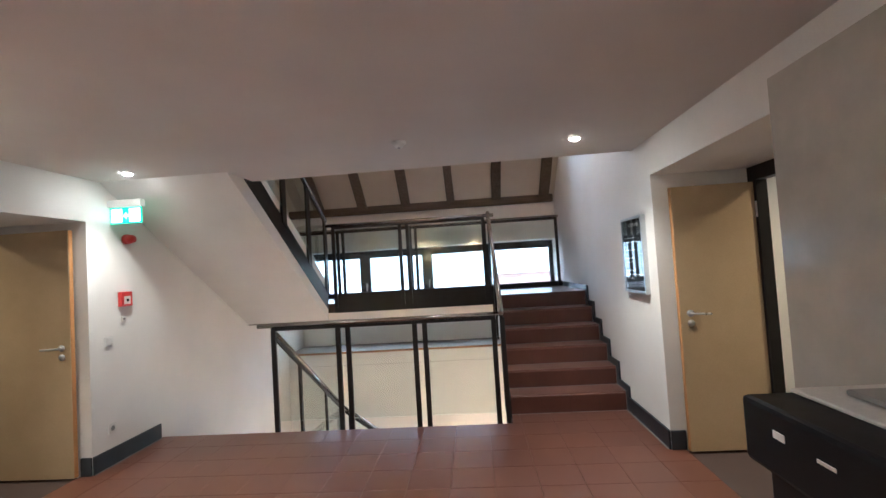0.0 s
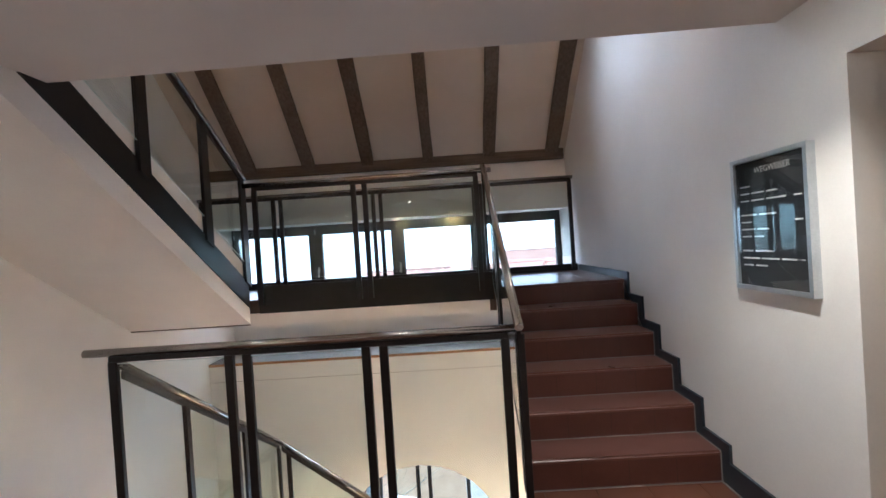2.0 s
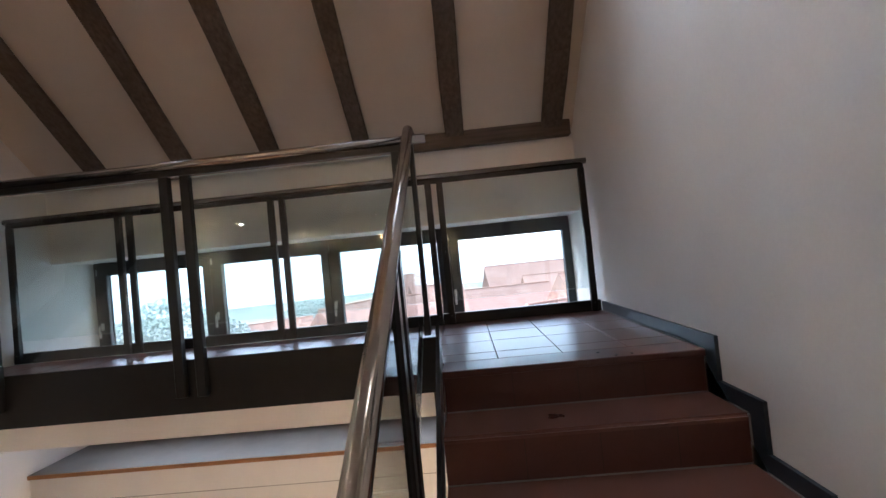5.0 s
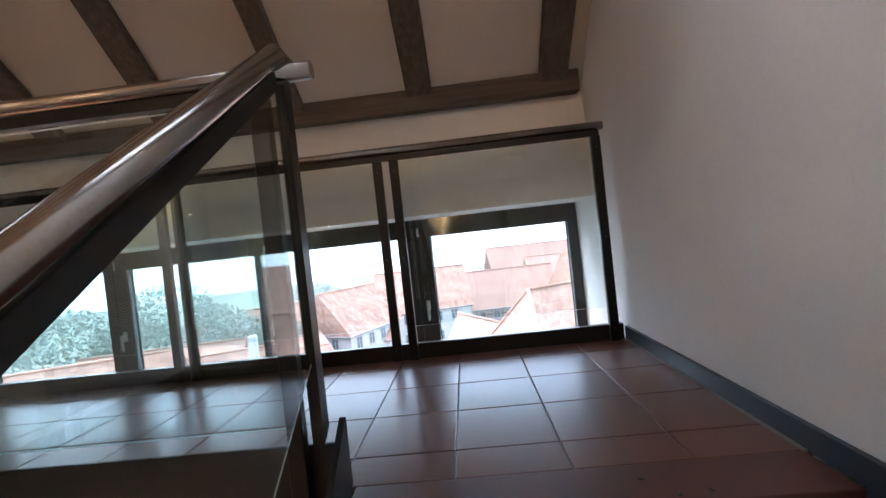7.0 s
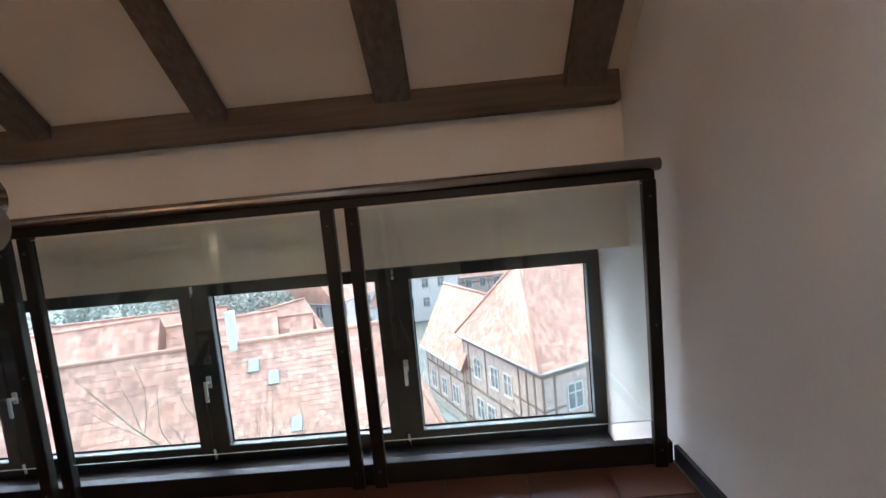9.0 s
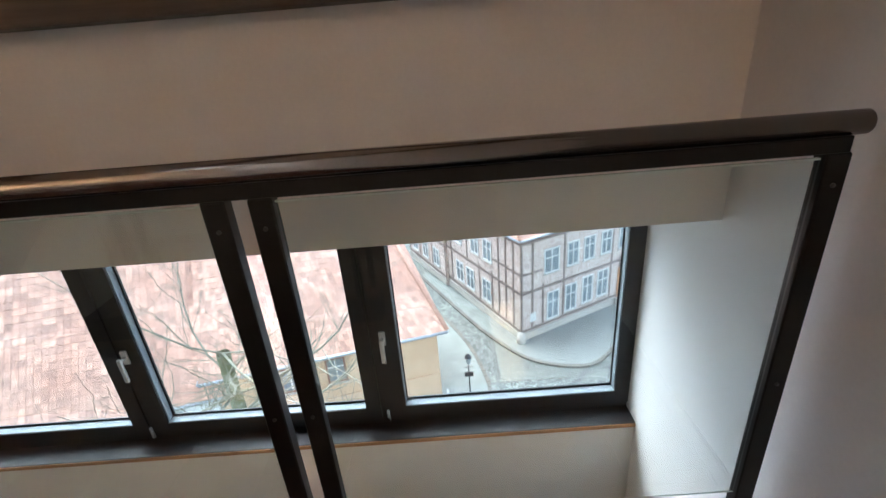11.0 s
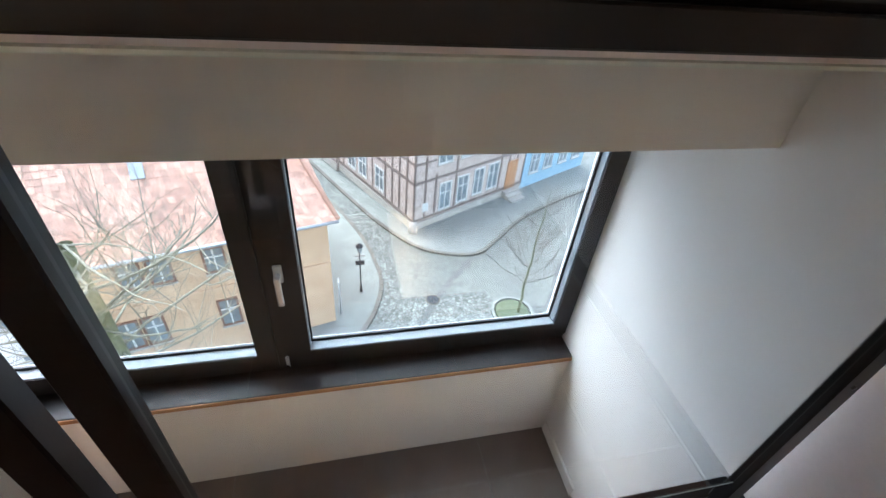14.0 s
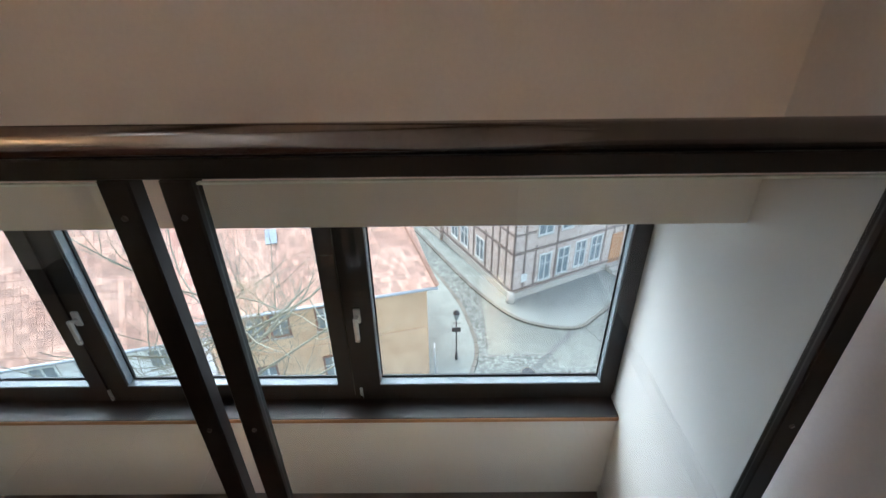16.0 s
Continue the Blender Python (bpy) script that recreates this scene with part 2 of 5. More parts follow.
box(bm, XL - 0.8, XL, DL0, DL1, DLZ, TOP)
box(bm, XL - 0.8, XL, DL0, DL1, BOT, -0.02)
box(bm, XL - 0.8, XL, DL1, 8.7, BOT, TOP)
structure("wall_west", bm, M_PLASTER, "white plastered thick wall beside the staircase")
structure("wall_south", box_of(XL - 0.8, XR + 0.76, -3.2, -3.0, BOT, TOP), M_PLASTER, "plain white wall that closes the hall")
bm = bmesh.new()
box(bm, XL, XR, Y_HEAD, 8.70, 1.892, 2.99)
box(bm, XL, XR, Y_SILLWALL, 8.70, 0.215, 0.752)
# lower wall with a large arched window opening
AX, AZ, AR = -0.09, -2.18, 1.0
box(bm, XL, AX - AR, 7.74, 8.70, BOT, 0.182)
box(bm, AX + AR, XR, 7.74, 8.70, BOT, 0.182)
arch = [(AX - AR, 0.182), (AX + AR, 0.182), (AX + AR, AZ)] + [(AX + AR * math.cos(a * math.pi / 18), AZ + AR * math.sin(a * math.pi / 18)) for a in range(1, 18)] + [(AX - AR, AZ)]
extrude_poly(arch, 1, 7.74, 8.70, bm)
structure("wall_north", bm, M_PLASTER, "white window wall with a deep reveal")
structure("ledge", soft_box(XL, XR, 7.728, Y_SILLWALL, 0.184, 0.215, 0.003), M_LEDGE, "grey covered ledge below the window band")
# warm light along the ledge's front edge, drawn as an orange strip
structure("trim", box_of(XL, XR, 7.7215, 7.7275, 0.182, 0.213), M_WOOD_LIT_EDGE, "front edge of the ledge, warm light put into its orange colour")
structure("trim", box_of(XL + 0.01, XR - 0.01, 7.7375, 7.7395, -0.018, -0.014), M_SEAL, "fine plaster joint on the lower window wall")
structure("trim", soft_box(XR - 0.012, XR - 0.001, 8.10, 8.42, 0.216, 0.282, 0.002), M_WHITEP, "short white strip on the wall above the ledge")

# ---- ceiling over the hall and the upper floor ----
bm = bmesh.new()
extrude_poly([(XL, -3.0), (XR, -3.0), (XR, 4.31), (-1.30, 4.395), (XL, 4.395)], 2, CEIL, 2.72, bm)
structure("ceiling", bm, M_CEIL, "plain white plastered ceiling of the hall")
# unseen, assumed wall; shuts sky light out of the upper floor
structure("wall_upper", box_of(XL, XR, 1.2, 1.3, 2.72, TOP), M_PLASTER, "plain assumed wall, out of view, that closes the upper floor")

# ---- roof: boarding between rafters, two roof windows ----
SL = 0.90
SKY0, SKY1 = 6.93, 5.95
Z_ROOF = 2.57                     # underside of the boarding at y = 8.09


def roof_z(y, z0=Z_ROOF):
    return z0 + SL * (8.09 - y)


def slab(bm, x0, x1, y0, y1, z0, th):
    """A sloping slab that follows the roof, y0 < y1."""
    a, b = roof_z(y0, z0), roof_z(y1, z0)
    return extrude_poly([(y0, a), (y1, b), (y1, b + th), (y0, a + th)], 0, x0, x1, bm)


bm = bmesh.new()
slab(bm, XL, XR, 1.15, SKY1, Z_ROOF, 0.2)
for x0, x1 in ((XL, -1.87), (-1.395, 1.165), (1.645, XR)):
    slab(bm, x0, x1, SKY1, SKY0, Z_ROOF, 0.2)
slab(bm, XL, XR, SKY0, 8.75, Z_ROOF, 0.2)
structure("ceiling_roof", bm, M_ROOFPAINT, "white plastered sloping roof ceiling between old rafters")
for i, (x0, x1) in enumerate(((-1.87, -1.395), (1.165, 1.645))):
    w = thing("window_%d" % (i + 6), "small roof window in the white sloping ceiling", "window")
    tagged(w, kind="structure")
    fr = bmesh.new()
    for a, b, c, d in ((x0, x0 + 0.03, SKY1, SKY0), (x1 - 0.03, x1, SKY1, SKY0)):
        slab(fr, a, b, c, d, Z_ROOF + 0.1, 0.06)
    slab(fr, x0 + 0.03, x1 - 0.03, SKY1, SKY1 + 0.03, Z_ROOF + 0.1, 0.06)
    slab(fr, x0 + 0.03, x1 - 0.03, SKY0 - 0.03, SKY0, Z_ROOF + 0.1, 0.06)
    part("window_frame", fr, M_WHITEP, w)
    ln = bmesh.new()
    slab(ln, x0 + 0.0005, x1 - 0.0005, SKY0 - 0.012, SKY0 - 0.0005, Z_ROOF + 0.001, 0.098)
    slab(ln, x0 + 0.0005, x0 + 0.012, SKY1, SKY0 - 0.013, Z_ROOF + 0.001, 0.098)
    slab(ln, x1 - 0.012, x1 - 0.0005, SKY1, SKY0 - 0.013, Z_ROOF + 0.001, 0.098)
    part("lining", ln, M_WHITEP, w, "white lining of the reveal")
    gl = part("pane", slab(bmesh.new(), x0 + 0.03, x1 - 0.03, SKY1 + 0.03, SKY0 - 0.03, Z_ROOF + 0.125, 0.006), M_PANE, w)
    gl.visible_shadow = False

for x, w in ((-2.04, 0.17), (-1.275, 0.165), (-0.515, 0.16), (0.255, 0.135), (1.035, 0.15), (1.835, 0.175)):
    bm = bmesh.new()
    n = 14
    rnd = random.Random(int(x * 100))
    rows = []
    for k in range(n + 1):
        y = 7.988 - k * 5.0 / n
        j = [rnd.uniform(-0.007, 0.007) for _ in range(4)]
        zb, zt = roof_z(y, 2.50) + j[0], roof_z(y, Z_ROOF - 0.004)
        rows.append([bm.verts.new(v) for v in ((x - w / 2 + j[1], y, zb), (x + w / 2 + j[2], y, zb + j[3] * 0.6), (x + w / 2 + j[2], y, zt), (x - w / 2 + j[1], y, zt))])
    for a, b in zip(rows, rows[1:]):
        for k in range(4):
            bm.faces.new((a[k], a[(k + 1) % 4], b[(k + 1) % 4], b[k]))
    bm.faces.new(rows[0])
    bm.faces.new(rows[-1][::-1])
    bmesh.ops.recalc_face_normals(bm, faces=bm.faces[:])
    bmesh.ops.bevel(bm, geom=[e for e in bm.edges if abs(e.verts[0].co.y - e.verts[1].co.y) > 0.1], offset=0.008, segments=1, affect='EDGES')
    tagged(mesh_ob("rafter", bm, M_BEAM_Y), "old weathered brown rafter under the white sloping ceiling", "beam", "rafters")
tagged(mesh_ob("purlin", soft_box(XL + 0.004, XR - 0.03, 7.99, 8.074, 2.515, 2.645, 0.008), M_BEAM_X), "old weathered brown purlin along the top of the window wall", "beam")

# ---- floors ----
structure("floor", box_of(XL - 0.8, XR + 0.76, -3.0, Y_GUARD - 0.02, -0.25, -0.012), M_JOINT, "terracotta tiled floor of the hall")
structure("floor_stair_foot", box_of(0.84, XR, Y_GUARD - 0.02, STAIR_Y + 0.008, -0.25, -0.012), M_JOINT, "terracotta tiled floor at the foot of the stairs")
structure("floor_half_landing", box_of(XL, XR, Y_FASCIA + 0.012, Y_EDGE, 0.87, LAND - 0.012), M_JOINT, "terracotta tiled half landing in front of the windows")
structure("soffit", box_of(XL + 0.002, XR - 0.002, Y_FASCIA + 0.014, Y_EDGE - 0.002, 0.862, 0.868), M_PLASTER, "white plastered underside of the half landing")
structure("slab_edge", box_of(X_FLIGHT, X_NEWEL, Y_FASCIA - 0.0, Y_FASCIA + 0.01, 0.862, 0.978), M_PLASTER, "white plastered edge of the half landing")
structure("floor_lower", box_of(XL, XR, 1.0, 7.74, -3.5, -3.3), M_JOINT, "plain dark brown floor of the storey below")

# ================= stairs =================
def steps_profile(n, y0, z0, sy):
    """Corners of n steps that climb from (y0, z0); sy is the walking direction along y."""
    pts = []
    for i in range(n):
        y = y0 + sy * i * TREAD
        pts += [(y, z0 + i * RISE), (y, z0 + (i + 1) * RISE)]
    return pts


def flight(name, label, x0, x1, n, y0, z0, sy, soffit=0.30):
    st = thing(name, label, "stairs")
    tagged(st, kind="structure")
    end = y0 + sy * (n - 1) * TREAD
    top = z0 + n * RISE
    prof = [(y + sy * 0.012, z - (0.032 if k % 2 else 0)) for k, (y, z) in enumerate(steps_profile(n, y0, z0, sy))]
    under = [(end, top - soffit - 0.02), (y0 + sy * 0.04, z0 - 0.12), (y0 + sy * 0.012, z0 - 0.12)]
    part("flight_slab", extrude_poly(prof + under, 0, x0 + 0.004, x1 - 0.004), M_PLASTER, st, "white plastered flight slab")
    for i in range(n):
        y, z = y0 + sy * i * TREAD, z0 + i * RISE
        a, b = sorted((y, y + sy * 0.011))
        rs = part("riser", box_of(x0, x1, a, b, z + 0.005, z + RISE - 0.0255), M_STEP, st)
        for k in (1, 2, 3):
            xj = x0 + (x1 - x0) * k / 4 + 0.02
            c0, c1 = sorted((y - sy * 0.0006, y + sy * 0.0005))
            part("joint", box_of(xj - 0.0015, xj + 0.0015, c0, c1, z + 0.006, z + RISE - 0.028), M_JOINT, rs)
        c0, c1 = sorted((y - sy * 0.004, y + sy * 0.006))
        part("grout_line", box_of(x0, x1, c0, c1, z, z + 0.0045), M_SEAL, st, "pale grout line under the riser")
        if i < n - 1:
            a, b = sorted((y - sy * 0.002, y + sy * (TREAD - 0.003)))
            tr = box_of(x0, x1, a, b, z + RISE - 0.025, z + RISE)
            front = [e for e in tr.edges if all(abs(v.co.y - (y - sy * 0.002)) < 1e-4 and v.co.z > z + RISE - 0.01 for v in e.verts) and abs(e.verts[0].co.x - e.verts[1].co.x) > 0.1]
            bmesh.ops.bevel(tr, geom=front, offset=0.012, segments=3, affect='EDGES')
            part("tread", tr, M_TREAD_LIT, st)
    return st


up = flight("stairs_up", "dark terracotta stair flight up to the half landing", 0.865, XR - 0.019, 6, STAIR_Y, 0, 1)
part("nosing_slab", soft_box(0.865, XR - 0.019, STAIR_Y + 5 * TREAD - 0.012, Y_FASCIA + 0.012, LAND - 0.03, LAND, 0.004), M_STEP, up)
part("landing_slab", box_of(0.868, XR - 0.02, STAIR_Y + 5 * TREAD + 0.012, Y_FASCIA + 0.011, 0.72, LAND - 0.031), M_PLASTER, up)
upper = flight("stairs_upper", "stair flight with white soffit that climbs to the attic floor", XL + 0.002, X_FLIGHT - 0.012, 10, Y_FASCIA - 0.04, LAND, -1)
down = flight("stairs_down", "stair flight that descends beside the guard rail", XL + 0.02, -1.47, 9, Y_GUARD + 8 * TREAD, -9 * RISE, -1)

# black stringer plates


def stringer(name, x0, x1, y0, z0, y1, z1, low, high, label):
    return structure(name, extrude_poly([(y0, z0 - low), (y0, z0 + high), (y1, z1 + high), (y1, z1 - low)], 0, x0, x1), M_STEEL, label)


stringer("stringer", 0.845, 0.862, STAIR_Y - 0.1, -0.0, Y_FASCIA + 0.0, LAND + 0.02, 0.0, 0.17, "black steel stringer plate of the stair flight")
# upper flight: black band above a white slab edge
yb0, zb0 = 6.42, 1.272
yb1 = 3.80
zb1 = zb0 + (yb0 - yb1) * 0.64
structure("stringer", extrude_poly([(yb0, zb0 - 0.235), (yb0, zb0 + 0.0), (yb1, zb1), (yb1, zb1 - 0.235)], 0, X_FLIGHT - 0.010, X_FLIGHT + 0.008), M_STEEL, "black steel stringer plate of the upper flight")
structure("flight_cheek", extrude_poly([(yb0 - 0.05, zb0 + 0.035), (yb0 - 0.05, zb0 + 0.19), (yb1, zb1 + 0.16), (yb1, zb1 + 0.004)], 0, X_FLIGHT - 0.03, X_FLIGHT - 0.0115), M_PLASTER, "white cheek above the stringer of the upper flight")
structure("flight_edge", extrude_poly([(yb0 + 0.03, 0.868), (yb0 + 0.03, zb0 - 0.24), (yb1, zb1 - 0.24), (yb1, zb1 - 0.42)], 0, XL + 0.003, X_FLIGHT - 0.002), M_PLASTER, "white plastered slab edge and soffit of the upper flight")
structure("fascia", soft_box(-1.35, X_NEWEL + 0.04, Y_FASCIA - 0.014, Y_FASCIA - 0.001, 0.976, 1.235, 0.003), M_STEEL, "black steel fascia along the front of the half landing")
structure("fascia_back", soft_box(XL + 0.004, XR - 0.02, Y_EDGE - 0.03, Y_EDGE + 0.012, 0.875, 1.184, 0.003), M_STEEL, "black steel upstand along the back of the half landing")

# skirting that steps up along the east wall
SK, SKS, FW = 0.145, 0.068, 0.085
low = [(DR1 + 0.0, 0.0)] + [p for p in steps_profile(6, STAIR_Y, 0, 1)] + [(Y_EDGE - 0.031, LAND)]
high = [(Y_EDGE - 0.031, LAND + SKS)]
for i in range(6, 0, -1):
    y = STAIR_Y + (i - 1) * TREAD - FW
    high += [(y, i * RISE + SKS), (y, (i - 1) * RISE + (SKS if i > 1 else SK))]
high += [(DR1 + 0.0, SK)]
structure("baseboard", extrude_poly(low + high, 0, XR - 0.017, XR - 0.001), M_SKIRT, "dark slate-blue skirting that steps up with the stairs")
structure("baseboard", soft_box(XR, 2.125, DR1 - 0.018, DR1 - 0.001, 0, SK, 0.002), M_SKIRT, "dark slate-blue skirting in the door reveal")
structure("baseboard", soft_box(XL + 0.001, XL + 0.017, DL1, 4.62, 0, SK, 0.002), M_SKIRT, "dark slate-blue skirting along the west wall")
structure("baseboard", soft_box(XL - 0.09, XL, DL1 - 0.018, DL1 - 0.001, 0, SK, 0.002), M_SKIRT, "dark slate-blue skirting in the door reveal")
for x0, x1, y0, y1, z in ((XR - 0.026, XR - 0.018, DR1, STAIR_Y - 0.0, 0.0), (XR - 0.026, XR - 0.018, Y_FASCIA, Y_EDGE - 0.035, LAND), (XL + 0.018, XL + 0.026, DL1, 4.61, 0.0)):
    structure("trim", box_of(x0, x1, y0, y1, z, z + 0.006), M_SEAL, "pale sealant joint along the skirting")


for k in range(6):
    y = STAIR_Y + k * TREAD
    structure("trim", box_of(XR - 0.0235, XR - 0.0172, y - 0.006, y - 0.0025, k * RISE + 0.006, (k + 1) * RISE - 0.002), M_SEAL, "pale sealant joint beside the steps")
    if k < 5:
        structure("trim", box_of(XR - 0.0235, XR - 0.0172, y, y + TREAD - 0.006, (k + 1) * RISE + 0.0005, (k + 1) * RISE + 0.004), M_SEAL, "pale sealant joint beside the steps")


# ================= guard rails =================
def plate_post(parent, x, y, z0, z1, w=0.047, d=0.034, screws=()):
    po = part("post", soft_box(x - w / 2, x + w / 2, y - d / 2, y + d / 2, z0, z1, 0.003, 1), M_STEEL, parent)
    for z in screws:
        part("screw", smooth(rod_of((x, y - d / 2 - 0.003, z), (x, y - d / 2 + 0.001, z), 0.0045, seg=12)), M_SCREW, po)
    return po


def pane(parent, x0, x1, y, z0, z1):
    g = part("glass_panel", box_of(x0, x1, y - 0.004, y + 0.004, z0, z1), M_GLASS, parent, "clear safety glass panel")
    g.visible_shadow = False
    for a, b in ((z0 - 0.001, z0 + 0.0005), (z1 - 0.001, z1 + 0.0025)):
        part("glass_edge", box_of(x0, x1, y - 0.0038, y + 0.0038, a, b), M_EDGE, g)


def level_guard(name, label, posts, y, zb, zt, glass_z, rail_x, bar_drop=0.028, screws=True):
    """Level guard along x: round rail, flat bar under it, flat posts, glass between. posts: (x0, x1) pairs bound one panel."""
    g = thing(name, label, "guard rail", (0, 0, 0))
    part("handrail", tube_path([(rail_x[0], y, zt - 0.0225), (rail_x[1], y, zt - 0.0225)], 0.0225, 20), M_RAIL, g, "dark brown metal handrail")
    part("flat_bar", soft_box(posts[0][0] - 0.02, posts[-1][1] + 0.02, y - 0.014, y + 0.014, zt - 0.075, zt - 0.044, 0.002, 1), M_STEEL, g)
    for a, b in posts:
        for x in (a, b):
            plate_post(g, x, y, zb, zt - 0.074, screws=(zt - 0.133, (zt + zb) / 2, zb + 0.12) if screws else ())
        pane(g, a + 0.006, b - 0.006, y, glass_z, zt - 0.086)
    return g


level_guard("guard_rail", "black steel guard rail with glass panels across the stairwell", [(-1.44, -0.79), (-0.69, -0.03), (0.068, 0.735)], Y_GUARD, -0.01, 1.055, 0.10, (-1.60, 0.83), screws=False)
level_guard("guard_rail", "black steel guard rail with glass panels before the windows", [(-2.54, -1.65), (-1.56, -0.43), (-0.34, 0.79), (0.879, 1.942)], Y_BACK, 1.05, 2.25, 1.282, (-2.58, 1.985))
level_guard("guard_rail", "black steel guard rail with glass panels above the fascia", [(-1.32, -0.395), (-0.29, 0.74)], Y_FASCIA - 0.03, 1.06, 2.197, 1.29, (-1.42, 0.885), screws=False)


def sloped_guard(name, label, x, p, q, post_ys, drop, glass_low, wide=0.022, level_end=0.0):
    """Guard along a flight at x; p and q are (y, z) of the rail's ends."""
    g = thing(name, label, "guard rail")
    s = (q[1] - p[1]) / (q[0] - p[0])

    def zr(y):
        return p[1] + s * (y - p[0])
    pts = [(x, p[0], p[1] - 0.024), (x, q[0], q[1] - 0.024)]
    if level_end:
        pts.append((x, q[0] + level_end, q[1] - 0.026))
    part("handrail", tube_path(pts, 0.0245, 20), M_RAIL, g, "dark brown metal handrail")
    y0, y1 = sorted((p[0], q[0]))
    part("flat_bar", extrude_poly([(y0 + 0.03, zr(y0 + 0.03) - 0.1), (y1 - 0.03, zr(y1 - 0.03) - 0.1), (y1 - 0.03, zr(y1 - 0.03) - 0.058), (y0 + 0.03, zr(y0 + 0.03) - 0.058)], 0, x - 0.012, x + 0.012), M_STEEL, g)
    for y in post_ys:
        w = wide
        part("post", extrude_poly([(y - w, zr(y - w) - drop), (y + w, zr(y + w) - drop), (y + w, zr(y + w) - 0.099), (y - w, zr(y - w) - 0.099)], 0, x - 0.015, x + 0.015), M_STEEL, g)
    ys = sorted(post_ys)
    for a, b in zip(ys, ys[1:]):
        if b - a < 0.2:
            continue
        a, b = a + 0.006, b - 0.006
        gl = part("glass_panel", extrude_poly([(a, zr(a) - glass_low), (b, zr(b) - glass_low), (b, zr(b) - 0.104), (a, zr(a) - 0.104)], 0, x - 0.004, x + 0.004), M_GLASS, g, "clear safety glass panel")
        gl.visible_shadow = False
        part("glass_edge", extrude_poly([(a, zr(a) - glass_low - 0.002), (b, zr(b) - glass_low - 0.002), (b, zr(b) - glass_low), (a, zr(a) - glass_low)], 0, x - 0.0038, x + 0.0038), M_EDGE, gl)
    return g


sg = sloped_guard("stair_guard", "black steel stair guard with glass along the flight", 0.81, (4.64, 1.066), (6.345, 2.228), [4.715, 5.50, 5.60, 6.375], 0.98, 0.78, level_end=0.12)
part("newel", soft_box(0.80, 0.842, 4.675, 4.705, -0.01, 1.0, 0.003, 1), M_STEEL, sg)
sloped_guard("stair_guard", "black steel stair guard with glass along the upper flight", X_FLIGHT + 0.01, (6.46, 2.275), (3.7, 3.94), [6.40, 5.775, 5.06, 4.345], 1.05, 0.86, 0.05)
sloped_guard("stair_guard", "black steel stair guard along the descending flight", -1.45, (6.90, -0.42), (4.74, 0.985), [6.86, 6.15, 5.34], 0.95, 0.80)


def cross_guard(y, p, q, post_xs):
    """Guard of the flight that goes on down along the window wall; p and q are (x, z) of the rail's ends."""
    g = thing("stair_guard", "black steel stair guard along the lower window wall", "guard rail")
    s = (q[1] - p[1]) / (q[0] - p[0])

    def zr(x):
        return p[1] + s * (x - p[0])
    part("handrail", tube_path([(p[0], y, p[1] - 0.024), (q[0], y, q[1] - 0.024)], 0.0245, 20), M_RAIL, g, "dark brown metal handrail")
    part("flat_bar", extrude_poly([(p[0] + 0.02, zr(p[0] + 0.02) - 0.1), (q[0], zr(q[0]) - 0.1), (q[0], zr(q[0]) - 0.058), (p[0] + 0.02, zr(p[0] + 0.02) - 0.058)], 1, y - 0.012, y + 0.012), M_STEEL, g)
    for x in post_xs:
        part("post", extrude_poly([(x - 0.022, zr(x - 0.022) - 0.95), (x + 0.022, zr(x + 0.022) - 0.95), (x + 0.022, zr(x + 0.022) - 0.099), (x - 0.022, zr(x - 0.022) - 0.099)], 1, y - 0.015, y + 0.015), M_STEEL, g)
    for a, b in zip(post_xs, post_xs[1:]):
        a, b = a + 0.006, b - 0.006
        gl = part("glass_panel", extrude_poly([(a, zr(a) - 0.8), (b, zr(b) - 0.8), (b, zr(b) - 0.104), (a, zr(a) - 0.104)], 1, y - 0.004, y + 0.004), M_GLASS, g, "clear safety glass panel")
        gl.visible_shadow = False
    return g


cross_guard(6.9, (-1.45, -0.42), (0.75, -2.0), [-1.36, -0.68, 0.02, 0.70])
structure("stringer", extrude_poly([(-1.44, -1.62), (-1.44, -1.30), (0.80, -2.90), (0.80, -3.22)], 1, 6.91, 6.93), M_STEEL, "black steel stringer plate of the lower flight")
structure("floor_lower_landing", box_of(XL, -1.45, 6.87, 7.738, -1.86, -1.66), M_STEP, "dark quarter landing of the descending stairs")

for k, (x, y) in enumerate(((1.57, 6.36), (1.63, 6.287), (1.70, 6.295))):
    cr = thing("crumb", "tiny dark crumb of dirt on the landing tiles", "dirt", (x, y, LAND), k * 50, "crumbs on the landing")
    bm = soft_box(-0.007, 0.008, -0.004, 0.005, 0.0, 0.004, 0.0015, 1)
    part("grain", bm, M_SKIRT, cr)

# ================= windows =================
GZ0, GZ1 = 0.875, 1.762
SASH = [(0.962, 1.947), (-0.175, 0.774), (-1.325, -0.345), (-2.475, -1.505)]
YF = Y_GLASS
structure("window_sill", soft_box(XL, XR, Y_SILLWALL - 0.012, YF + 0.03, 0.753, 0.776, 0.003), M_SILL, "dark sill board under the window band")
structure("trim", box_of(XL + 0.001, XR - 0.001, Y_SILLWALL - 0.0155, Y_SILLWALL - 0.0125, 0.752, 0.772), M_WOOD_LIT_EDGE, "raw wooden front edge of the sill")
structure("window_outer_frame", box(box(box_of(XL, XR, YF + 0.012, YF + 0.085, 0.777, 0.83), XL, XR, YF + 0.012, YF + 0.085, GZ1 + 0.045, 1.891), XL, XL + 0.08, YF + 0.012, YF + 0.085, 0.83, GZ1 + 0.045), M_FRAME, "anthracite outer frame of the window band")
